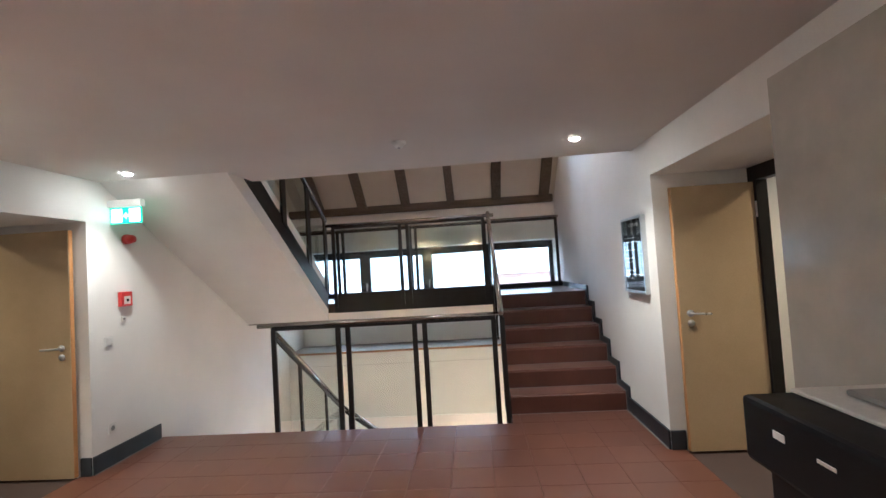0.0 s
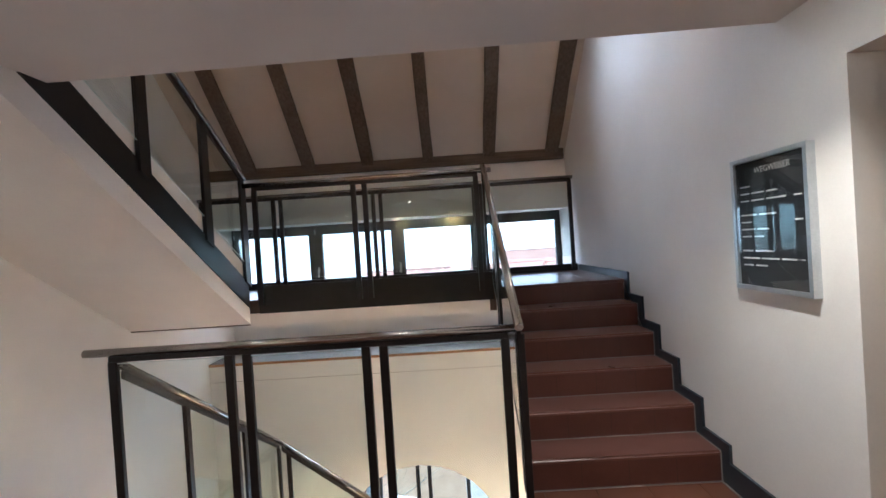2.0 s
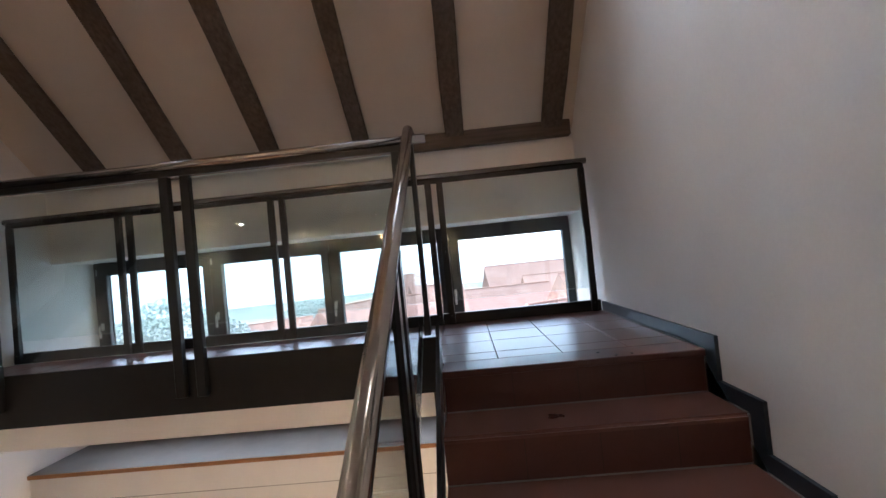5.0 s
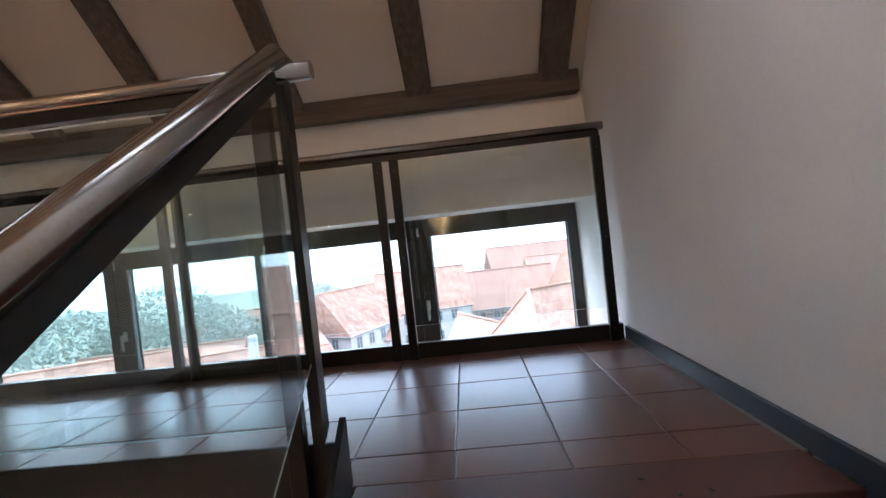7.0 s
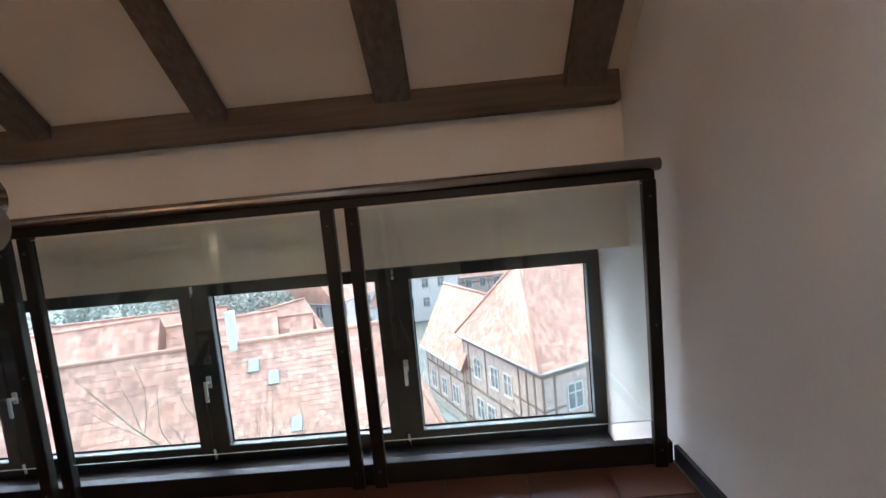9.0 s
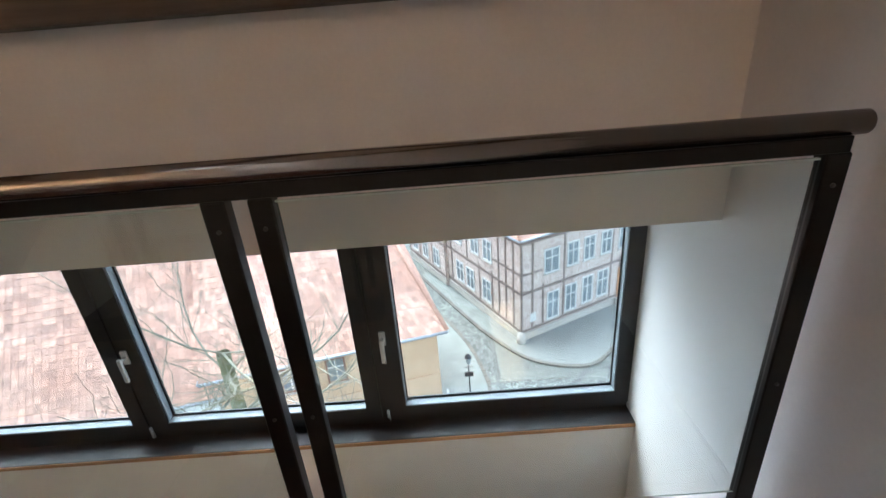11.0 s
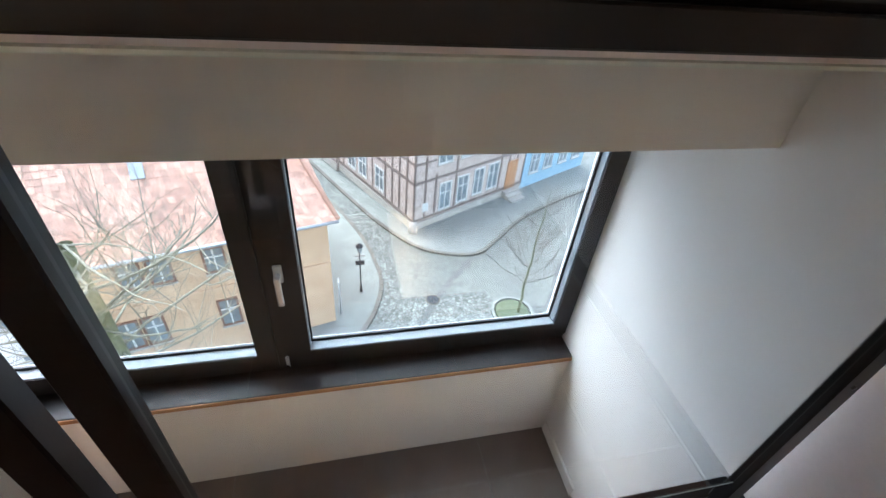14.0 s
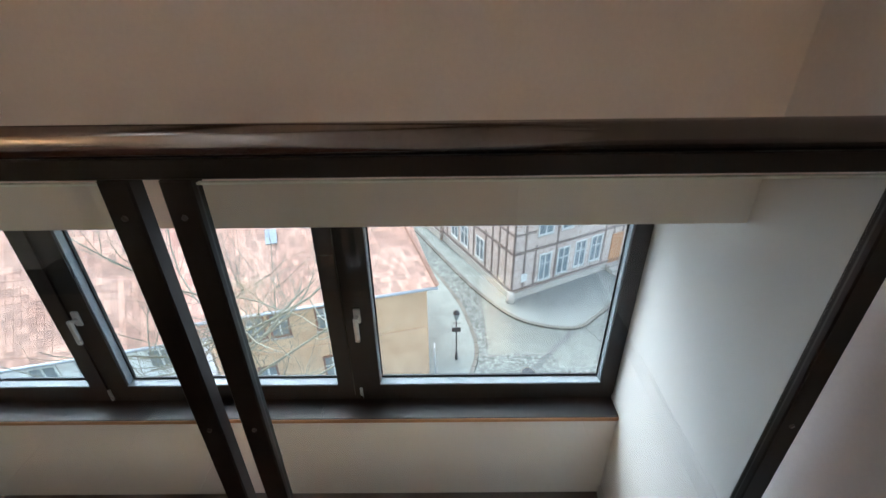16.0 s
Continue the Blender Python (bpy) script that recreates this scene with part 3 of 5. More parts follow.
for i, (a, b) in enumerate(SASH):
    w = thing("window_%d" % (i + 1), "anthracite framed window sash, closed, with clear glass", "window", group="window band")
    tagged(w, kind="structure")
    sw = 0.07
    x0, x1, z0, z1 = a - sw, min(b + sw, XR - 0.001), GZ0 - 0.066, GZ1 + 0.066
    bm = bmesh.new()
    box(bm, x0, a, YF, YF + 0.07, z0, z1)
    box(bm, b, x1, YF, YF + 0.07, z0, z1)
    box(bm, a, b, YF, YF + 0.07, z0, GZ0)
    box(bm, a, b, YF, YF + 0.07, GZ1, z1)
    part("sash_frame", bm, M_FRAME, w)
    bd = bmesh.new()
    box(bd, a, b, YF + 0.004, YF + 0.045, GZ0 + 0.0005, GZ0 + 0.004)
    box(bd, a, a + 0.003, YF + 0.01, YF + 0.045, GZ0 + 0.004, GZ1)
    box(bd, b - 0.003, b, YF + 0.01, YF + 0.045, GZ0 + 0.004, GZ1)
    part("glazing_bead", bd, M_BEAD, w, "glazing bead with the sky's reflection put into its pale colour")
    sp = bmesh.new()
    box(sp, a + 0.003, b - 0.003, YF + 0.044, YF + 0.047, GZ0 + 0.004, GZ0 + 0.014)
    box(sp, a + 0.003, a + 0.009, YF + 0.044, YF + 0.047, GZ0 + 0.014, GZ1)
    box(sp, b - 0.009, b - 0.003, YF + 0.044, YF + 0.047, GZ0 + 0.014, GZ1)
    part("gasket", sp, M_BLACKP, w)
    gl = part("pane", box_of(a + 0.002, b - 0.002, YF + 0.05, YF + 0.056, GZ0 + 0.002, GZ1 - 0.002), M_PANE, w)
    gl.visible_shadow = False
    hx, hz = a - 0.061, 1.27
    h = part("handle", soft_box(hx - 0.014, hx + 0.014, YF - 0.012, YF - 0.0005, hz - 0.035, hz + 0.035, 0.004), M_HANDLE, w, "satin aluminium window handle")
    part("lever", soft_box(hx - 0.010, hx + 0.010, YF - 0.05, YF - 0.036, hz - 0.105, hz + 0.016, 0.005), M_HANDLE, h)
    part("spindle", smooth(rod_of((hx, YF - 0.038, hz), (hx, YF - 0.01, hz), 0.009)), M_HANDLE, h)
    for zz in (z0 - 0.005, z1 - 0.06):
        part("hinge", smooth(rod_of((a - 0.085, YF - 0.008, zz), (a - 0.085, YF - 0.008, zz + 0.06), 0.007)), M_HANDLE, w)
mull = bmesh.new()
for (a, _), (_, b) in zip(SASH, SASH[1:]):
    box(mull, b + 0.05, a - 0.05, YF + 0.010, YF + 0.085, 0.80, GZ1 + 0.075)
structure("window_mullion", mull, M_FRAME, "anthracite mullions between the sashes")


# ================= doors =================
def lever_handle(parent, x, y, z, sy, sx):
    """Lever handle with a rose and a key rose on a face at y, pointing along sx."""
    h = part("door_handle", smooth(rod_of((x, y, z), (x, y + sy * 0.008, z), 0.026, seg=24)), M_HANDLE, parent, "brushed steel lever handle")
    part("lever", tube_path([(x, y + sy * 0.008, z), (x, y + sy * 0.05, z), (x + sx * 0.02, y + sy * 0.056, z), (x + sx * 0.13, y + sy * 0.056, z - 0.004)], 0.009, 12), M_HANDLE, h)
    part("key_rose", smooth(rod_of((x, y, z - 0.075), (x, y + sy * 0.007, z - 0.075), 0.026, seg=24)), M_HANDLE, parent, "brushed steel key rose")


def door_leaf(name, label, x0, x1, y, h, hinge_at_x1=True):
    d = thing(name, label, "door", (0, 0, 0))
    tagged(d, kind="structure")
    part("leaf", soft_box(x0 + 0.0015, x1, y, y + 0.040, 0.008, h, 0.002, 1), M_DOOR, d, "champagne coloured door leaf")
    e = x0 if hinge_at_x1 else x1
    ed = box_of(x0 - 0.004, x0 + 0.001, y + 0.003, y + 0.037, 0.01, h - 0.002) if hinge_at_x1 else box_of(x1 - 0.001, x1 + 0.004, y + 0.003, y + 0.037, 0.01, h - 0.002)
    part("leaf_edge", ed, M_DOOREDGE, d, "orange wooden leaf edge")
    lever_handle(d, e + (0.075 if hinge_at_x1 else -0.075), y, 1.046, -1, 1 if hinge_at_x1 else -1)
    hx = x1 if hinge_at_x1 else x0
    for z in (0.25, 1.75):
        part("hinge", smooth(rod_of((hx + 0.006, y - 0.008, z), (hx + 0.006, y - 0.008, z + 0.12), 0.009)), M_WHITEP, d)
    return d


door_leaf("door_1", "champagne coloured door standing open in a deep reveal", 2.128, 2.745, 3.885, 2.02)
bm = box(box(box_of(2.75, 2.83, 3.86, DR1, 0, DRZ), 2.75, 2.83, DR0, DR0 + 0.08, 0, DRZ), 2.75, 2.83, DR0 + 0.08, 3.86, 2.03, DRZ)
structure("door_frame", bm, M_STEEL, "black steel door frame in the deep reveal")
door_leaf("door_2", "champagne coloured door standing open in a deep reveal", -3.37, -2.70, 3.765, 2.0, False)
bm = box(box(box_of(-3.45, -3.375, 3.74, DL1, 0, DLZ), -3.45, -3.375, DL0, DL0 + 0.08, 0, DLZ), -3.45, -3.375, DL0 + 0.08, 3.74, 2.01, DLZ)
structure("door_frame", bm, M_STEEL, "black steel door frame in the deep reveal")
# rooms behind the doors
for sx, x0, x1, y1 in ((1, XR + 0.76, 5.0, 4.25), (-1, -5.6, XL - 0.8, 4.25)):
    bm = bmesh.new()
    far = x1 if sx > 0 else x0
    box(bm, far, far + sx * 0.1, 1.2, y1, 0, 2.6)
    a, b = sorted((XR + 0.77 if sx > 0 else XL - 0.81, far))
    box(bm, a, b, y1, y1 + 0.1, 0, 2.6)
    box(bm, a, b, 1.1, 1.2, 0, 2.6)
    box(bm, a, b, 1.1, y1 + 0.1, 2.6, 2.7)
    structure("wall_side_room", bm, M_PLASTER, "plain light wall of the side room")
    structure("floor_side_room", box_of(a, b, 1.1, y1 + 0.1, -0.1, -0.002), M_CARPET, "dark floor of the side room")
    structure("baseboard", soft_box(a + 0.02, b, y1 - 0.017, y1 - 0.001, 0, 0.1, 0.002), M_SKIRT, "dark skirting of the side room")
# grey leaf folded back against the east wall
gd = thing("folded_door", "grey glossy steel door leaf folded back against the wall", "door")
part("leaf", soft_box(1.905, 1.96, 1.15, 2.345, 0.02, 2.245, 0.004), M_GREYDOOR, gd)
part("edge_strip", box_of(1.915, 1.95, 2.3455, 2.35, 0.03, 2.235), M_STEEL, gd)
for z in (0.3, 1.8):
    part("hinge", smooth(rod_of((1.975, 1.17, z), (1.975, 1.17, z + 0.14), 0.012)), M_STEEL, gd)
    part("bracket", box_of(1.961, 2.009, 1.2, 1.26, z, z + 0.1), M_STEEL, gd)

# ================= copier =================
cp = thing("copier", "black office copier with a grey lid on the hall floor", "copier")
part("body", soft_box(1.275, 1.86, 0.62, 1.60, 0.95, 1.12, 0.014), M_BLACKP, cp)
part("engine", soft_box(1.315, 1.85, 0.64, 1.57, 0.52, 0.948, 0.012), M_BLACKP, cp)
part("base_cabinet", soft_box(1.29, 1.84, 0.68, 1.54, 0.03, 0.519, 0.008), M_BLACKP, cp)
part("lid", soft_box(1.395, 1.845, 0.66, 1.585, 1.1215, 1.133, 0.004), M_WHITEP, cp, "white document lid")
part("lid_panel", soft_box(1.47, 1.83, 0.70, 1.50, 1.1335, 1.15, 0.006), M_GREYP, cp, "grey panel on the lid")
part("badge", box_of(1.2725, 1.2745, 1.43, 1.47, 1.05, 1.068), M_WHITEP, cp, "white and red sticker")
part("badge", box_of(1.2725, 1.2745, 1.28, 1.33, 1.05, 1.058), M_WHITEP, cp)
for z in (0.12, 0.25, 0.38):
    part("paper_tray", soft_box(1.282, 1.289, 0.72, 1.50, z, z + 0.115, 0.003, 1), M_GREYP, cp)
for x in (1.33, 1.80):
    for y in (0.72, 1.50):
        part("castor", smooth(rod_of((x - 0.015, y, 0.016), (x + 0.015, y, 0.016), 0.016)), M_BLACKP, cp)


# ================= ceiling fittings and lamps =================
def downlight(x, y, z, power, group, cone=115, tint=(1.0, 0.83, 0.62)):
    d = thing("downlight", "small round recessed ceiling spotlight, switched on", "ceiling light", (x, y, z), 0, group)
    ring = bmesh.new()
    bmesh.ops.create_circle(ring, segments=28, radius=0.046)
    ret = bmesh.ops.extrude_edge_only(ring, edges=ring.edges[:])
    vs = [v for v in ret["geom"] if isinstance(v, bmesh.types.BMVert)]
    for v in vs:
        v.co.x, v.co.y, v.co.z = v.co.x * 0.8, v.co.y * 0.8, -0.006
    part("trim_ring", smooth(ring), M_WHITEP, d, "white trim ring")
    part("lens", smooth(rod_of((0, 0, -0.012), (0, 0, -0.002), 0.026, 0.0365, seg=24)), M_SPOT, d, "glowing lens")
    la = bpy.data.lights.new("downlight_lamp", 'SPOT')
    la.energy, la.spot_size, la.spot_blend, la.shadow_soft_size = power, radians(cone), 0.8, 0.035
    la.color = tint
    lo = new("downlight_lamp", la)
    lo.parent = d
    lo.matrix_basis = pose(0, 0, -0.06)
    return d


for x, y, power in ((1.402, 3.755, 16), (-2.17, 3.76, 9), (-2.25, 1.9, 9), (-0.3, 1.4, 18), (-0.5, -0.6, 15), (1.4, -1.2, 18), (-2.2, -1.2, 13)):
    downlight(x, y, CEIL, power, "hall spotlights")
# assumed lamps, out of view; wide cones throw warm light on the lower wall
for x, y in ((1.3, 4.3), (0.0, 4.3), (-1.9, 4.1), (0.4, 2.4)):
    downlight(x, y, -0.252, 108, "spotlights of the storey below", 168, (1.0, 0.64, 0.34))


def sconce(x, y, z, rz, power, group, narrow=True):
    """Small uplighter; its plate lies on the wall behind it, and local +y points into the room."""
    s_ = thing("wall_lamp", "small metal wall lamp with a warm upward light, assumed out of direct view", "wall lamp", (x, y, z), rz, group)
    part("back_plate", soft_box(-0.035, 0.035, 0.001, 0.012, -0.06, 0.06, 0.004), M_HANDLE, s_)
    part("shade", smooth(rod_of((0, 0.065, -0.06), (0, 0.065, 0.06), 0.034, 0.042, seg=20, caps=False)), M_HANDLE, s_)
    part("arm", rod_of((0, 0.011, 0), (0, 0.032, 0), 0.010), M_HANDLE, s_)
    part("bulb", smooth(rod_of((0, 0.065, -0.02), (0, 0.065, 0.035), 0.024, seg=16)), M_BULB, s_)
    la = bpy.data.lights.new("wall_lamp_light", 'SPOT' if narrow else 'POINT')
    la.energy, la.shadow_soft_size, la.color = power, 0.02, (1.0, 0.62, 0.28) if narrow else (1.0, 0.55, 0.27)
    if narrow:
        la.spot_size, la.spot_blend = radians(95), 0.6
    lo = new("wall_lamp_light", la)
    lo.parent = s_
    lo.matrix_basis = pose(0, 0.065, 0.05, 180, 0, 0) if narrow else pose(0, 0.15, 0.12)


for x, y, rz, power in ((XL, 2.3, -90, 1.2), (XL, -1.25, -90, 8), (0.6, -3.0, 0, 12), (-1.0, -3.0, 0, 12)):
    sconce(x, y, 2.1, rz, power, "wall lamps of the hall")
# invented upper lamps, added for warm light on rafters and upper wall
for x in (-0.9, 0.9):
    sconce(x, 1.3, 4.3, 0, 5.0, "upper floor wall lamps", False)
# unseen side room lamps, added to brighten the walls behind the doors
for x in (3.7, -4.4):
    downlight(x, 3.1, 2.6, 12, "side room spotlights", 150, (1.0, 0.70, 0.38))

sm = thing("smoke_detector", "white round smoke detector on the ceiling", "smoke detector", (0.1, 3.48, CEIL))
part("base", smooth(rod_of((0, 0, -0.014), (0, 0, 0), 0.052, seg=28)), M_WHITEP, sm)
part("sensor_head", smooth(rod_of((0, 0, -0.042), (0, 0, -0.014), 0.026, 0.042, seg=28)), M_WHITEP, sm)
part("indicator", rod_of((0.0, 0, -0.046), (0.0, 0, -0.042), 0.012, seg=12), M_GREYP, sm)

# exit sign, alarm, call point, switch, socket on the west wall
ex = thing("exit_sign", "green lit emergency exit sign in a white housing on the wall", "exit sign", (XL, 4.08, 2.09))
part("housing", soft_box(0.0, 0.31, -0.03, 0.03, 0.12, 0.185, 0.006), M_WHITEP, ex, "white housing")
part("panel", box_of(0.01, 0.30, -0.006, 0.006, -0.025, 0.119), M_EXIT, ex, "green glowing panel")
part("pictogram", box_of(0.022, 0.122, -0.0085, -0.0065, -0.012, 0.107), M_EXITW, ex)
part("pictogram", box_of(0.188, 0.288, -0.0085, -0.0065, -0.012, 0.107), M_EXITW, ex)
part("pictogram", extrude_poly([(0.13, 0.045), (0.16, 0.075), (0.16, 0.055), (0.182, 0.055), (0.182, 0.035), (0.16, 0.035), (0.16, 0.015)], 1, -0.0085, -0.0065), M_EXITW, ex)
al = thing("alarm_sounder", "red round alarm sounder on the wall", "alarm", (XL, 4.25, 1.945))
part("base", smooth(rod_of((0, 0, 0), (0.03, 0, 0), 0.046, seg=24)), M_RED, al)
part("horn", smooth(rod_of((0.03, 0, 0), (0.085, 0, 0), 0.046, 0.032, seg=24)), M_RED, al)
cl = thing("call_point", "red fire alarm call point on the wall", "fire alarm", (XL, 4.205, 1.40))
part("case", soft_box(0.0, 0.038, -0.065, 0.065, -0.065, 0.065, 0.006), M_RED, cl)
part("window", soft_box(0.0385, 0.041, -0.038, 0.038, -0.045, 0.025, 0.001, 1), M_WHITEP, cl, "white field with a button")
part("button", smooth(rod_of((0.041, 0, -0.01), (0.046, 0, -0.01), 0.014)), M_BLACKP, cl)
sw = thing("light_switch", "white light switch on the wall", "switch", (XL, 4.02, 1.05))
part("plate", soft_box(0.0, 0.012, -0.04, 0.04, -0.04, 0.04, 0.004), M_WHITEP, sw)
part("rocker", soft_box(0.012, 0.017, -0.028, 0.028, -0.028, 0.028, 0.003), M_WHITEP, sw)
sw2 = thing("push_button", "small white push button on the wall below the call point", "switch", (XL, 4.19, 1.225))
part("plate", soft_box(0.0, 0.014, -0.025, 0.025, -0.025, 0.025, 0.004), M_WHITEP, sw2)
part("button", smooth(rod_of((0.014, 0, 0), (0.02, 0, 0), 0.011)), M_GREYP, sw2)
so = thing("wall_socket", "white wall socket near the skirting", "socket", (XL, 4.03, 0.31))
part("plate", soft_box(0.0, 0.012, -0.04, 0.04, -0.04, 0.04, 0.004), M_WHITEP, so)
part("insert", smooth(rod_of((0.012, 0, 0), (0.0135, 0, 0), 0.022, seg=24)), M_GREYP, so)

# notice board
nb = thing("notice_board", "black directory board in an aluminium frame on the wall", "notice board", (XR, 0, 0))
NY0, NY1, NZ0, NZ1 = 4.13, 4.64, 1.185, 1.85
fr = bmesh.new()
t = 0.022
for a in ((NY0, NY1, NZ0, NZ0 + t), (NY0, NY1, NZ1 - t, NZ1), (NY0, NY0 + t, NZ0 + t, NZ1 - t), (NY1 - t, NY1, NZ0 + t, NZ1 - t)):
    box(fr, -0.038, 0.0, *a)
part("frame", fr, M_ALU, nb, "aluminium frame")
part("board", box_of(-0.022, -0.002, NY0 + t, NY1 - t, NZ0 + t, NZ1 - t), M_BOARD, nb, "black grooved board")
cv = part("cover_glass", box_of(-0.034, -0.031, NY0 + t, NY1 - t, NZ0 + t, NZ1 - t), M_PANE, nb)
cv.visible_shadow = False
rnd = random.Random(4)


def letters(text, y, z, size, parent):
    """White lettering on the board, read from inside the hall; y is its start on the far side."""
    cu = bpy.data.curves.new("lettering", 'FONT')
    cu.body, cu.size, cu.extrude = text, size, 0.0006
    ob = new("lettering", cu)
    dg = bpy.context.evaluated_depsgraph_get()
    me = bpy.data.meshes.new_from_object(ob.evaluated_get(dg))
    bpy.data.objects.remove(ob)
    bpy.data.curves.remove(cu)
    me.materials.clear()
    me.materials.append(M_TEXT)
    o = new("lettering", me)
    o.parent = parent
    o.matrix_basis = Matrix.Translation((-0.0235, y, z)) @ Matrix(((0, 0, -1, 0), (-1, 0, 0, 0), (0, 1, 0, 0), (0, 0, 0, 1)))
    return o


letters("WEGWEISER", 4.475, 1.765, 0.042, nb)
z = 1.70
for k, n in enumerate((1, 3, 3, 0, 2, 1, 2, 2, 0, 2, 3, 2)):
    y = NY1 - t - 0.03
    for j in range(n):
        ln = rnd.uniform(0.06, 0.13)
        part("text_bar", box_of(-0.0235, -0.0225, y - ln, y, z + 0.002, z + 0.0095), M_TEXT, nb)
        y -= ln + 0.018
    if k in (2, 5, 10):
        part("text_bar", box_of(-0.0235, -0.0225, NY0 + t + 0.03, NY0 + t + 0.075, z + 0.002, z + 0.009), M_TEXT, nb)
    z -= 0.036

# lower arched window with dark bars; an added area lamp behind it stands in for daylight
la = bpy.data.lights.new("arch_fill_lamp", 'AREA')
la.shape, la.size, la.size_y, la.energy, la.color = 'RECTANGLE', 1.7, 1.0, 5, (0.80, 0.91, 1.0)
lo = new("arch_fill_lamp", la)
lo.matrix_world = look((AX, 8.5, -2.55), (AX - 1.2, 5.0, -2.4))
aw = thing("window_5", "large arched window of the storey below", "window")
tagged(aw, kind="structure")
ring = [(AX + AR * math.cos(a * math.pi / 18), AZ + AR * math.sin(a * math.pi / 18)) for a in range(19)]
inner = [(AX + (AR - 0.07) * math.cos(a * math.pi / 18), AZ + (AR - 0.07) * math.sin(a * math.pi / 18)) for a in range(19)]
part("window_frame", extrude_poly(ring + inner[::-1], 1, 8.3, 8.36), M_FRAME, aw)
for x in (AX - 0.08, AX + 0.08, AX - 0.6, AX + 0.6):
    part("glazing_bar", box_of(x - 0.025, x + 0.025, 8.305, 8.355, BOT + 0.9, AZ + math.sqrt(0.93 ** 2 - (x - AX) ** 2)), M_FRAME, aw)

# ================= the town outside =================
GROUND = -12.8
M_OCHRE = surface("ochre_render", (0.46, 0.30, 0.185), (0.61, 0.425, 0.275), 0.85, scale=1.6, fine=14, bump=0.3)
M_WHITER = surface("white_render", (0.58, 0.57, 0.54), (0.68, 0.67, 0.64), 0.85, scale=0.5, fine=12, bump=0.3)
M_PINKR = surface("pale_brick_infill", (0.38, 0.29, 0.245), (0.58, 0.49, 0.43), 0.85, scale=3.5, fine=18, bump=0.4)
M_BLUER = surface("blue_render", (0.20, 0.35, 0.45), (0.33, 0.47, 0.54), 0.8, scale=1.8, fine=14, bump=0.2)
M_TIMBER = surface("old_timber", (0.16, 0.12, 0.10), (0.23, 0.18, 0.155), 0.8, scale=3, fine=20, bump=0.4)
M_STONE = surface("plinth_stone", (0.35, 0.315, 0.27), (0.43, 0.395, 0.34), 0.85, scale=2, fine=16, bump=0.4)
M_RTILE = surface("clay_roof_tile", (0.42, 0.225, 0.16), (0.56, 0.345, 0.26), 0.8, scale=0.8, fine=12, bump=0.2, per_piece=0.26)
M_RBASE = surface("clay_roof_base", (0.36, 0.20, 0.145), (0.44, 0.27, 0.205), 0.8, scale=0.5, fine=5, bump=0.5)
M_WINW = surface("white_window_paint", (0.50, 0.50, 0.47), (0.60, 0.60, 0.57), 0.5, scale=5, fine=30, bump=0.02)
M_WINB = surface("brown_window_wood", (0.14, 0.07, 0.045), (0.20, 0.10, 0.065), 0.6, scale=5, fine=30, bump=0.1)
M_WPANE = surface("far_window_glass", (0.13, 0.15, 0.16), (0.24, 0.27, 0.28), 0.08, scale=1, fine=3, bump=0.0)
M_ZINC = surface("zinc_gutter", (0.34, 0.36, 0.38), (0.44, 0.46, 0.48), 0.45, 0.6, scale=3, fine=20, bump=0.05)
M_BARK = surface("mossy_bark", (0.11, 0.12, 0.055), (0.20, 0.19, 0.11), 0.9, scale=3, fine=30, bump=0.5)
M_TWIG = surface("bare_twigs", (0.15, 0.14, 0.10), (0.23, 0.215, 0.16), 0.9, scale=3, fine=30, bump=0.2)
M_TWIGD = surface("dark_twigs", (0.085, 0.072, 0.055), (0.14, 0.12, 0.095), 0.9, scale=3, fine=30, bump=0.2)
M_GRASS = surface("winter_grass", (0.065, 0.08, 0.042), (0.105, 0.12, 0.068), 0.95, scale=4, fine=60, bump=0.5)
M_FLAG = surface("pavement_slabs", (0.175, 0.178, 0.155), (0.245, 0.248, 0.22), 0.88, scale=1.6, fine=11, bump=0.6)
M_KERB = surface("granite_kerb", (0.105, 0.095, 0.075), (0.15, 0.135, 0.11), 0.8, scale=2, fine=25, bump=0.3, per_piece=0.15)
M_IRON = surface("dark_iron", (0.02, 0.021, 0.023), (0.035, 0.036, 0.038), 0.5, 0.3, scale=8, fine=60, bump=0.1)
# far foliage: distance haze is mixed into this pale grey-green
M_FOLI = surface("foliage_painted_haze", (0.38, 0.41, 0.37), (0.47, 0.50, 0.46), 0.95, scale=0.15, fine=1.2, bump=0.5)
M_DOORW = surface("orange_brown_door", (0.36, 0.17, 0.07), (0.45, 0.23, 0.11), 0.6, scale=3, fine=20, bump=0.1)

# cobbles: rounded cells with dark joints
M_COBBLE, nt, b = nodes_of("cobbles", 0.75)
tc = nt.nodes.new("ShaderNodeNewGeometry")
vo = nt.nodes.new("ShaderNodeTexVoronoi")
vo.feature = 'DISTANCE_TO_EDGE'
vo.inputs["Scale"].default_value = 7.0
vc = nt.nodes.new("ShaderNodeTexVoronoi")
vc.inputs["Scale"].default_value = 7.0
for v in (vo, vc):
    nt.links.new(tc.outputs["Position"], v.inputs["Vector"])
jr = ramp_node(nt, vo.outputs["Distance"], (0.38, 0.38, 0.36), (1, 1, 1), 0.02, 0.2)
hs = nt.nodes.new("ShaderNodeSeparateColor")
nt.links.new(vc.outputs["Color"], hs.inputs[0])
cr = ramp_node(nt, hs.outputs[0], (0.125, 0.13, 0.115), (0.245, 0.25, 0.225), 0, 1)
bigc = ramp_node(nt, noise_node(nt, 0.35).outputs["Fac"], (0.8, 0.8, 0.8), (1.15, 1.13, 1.08))
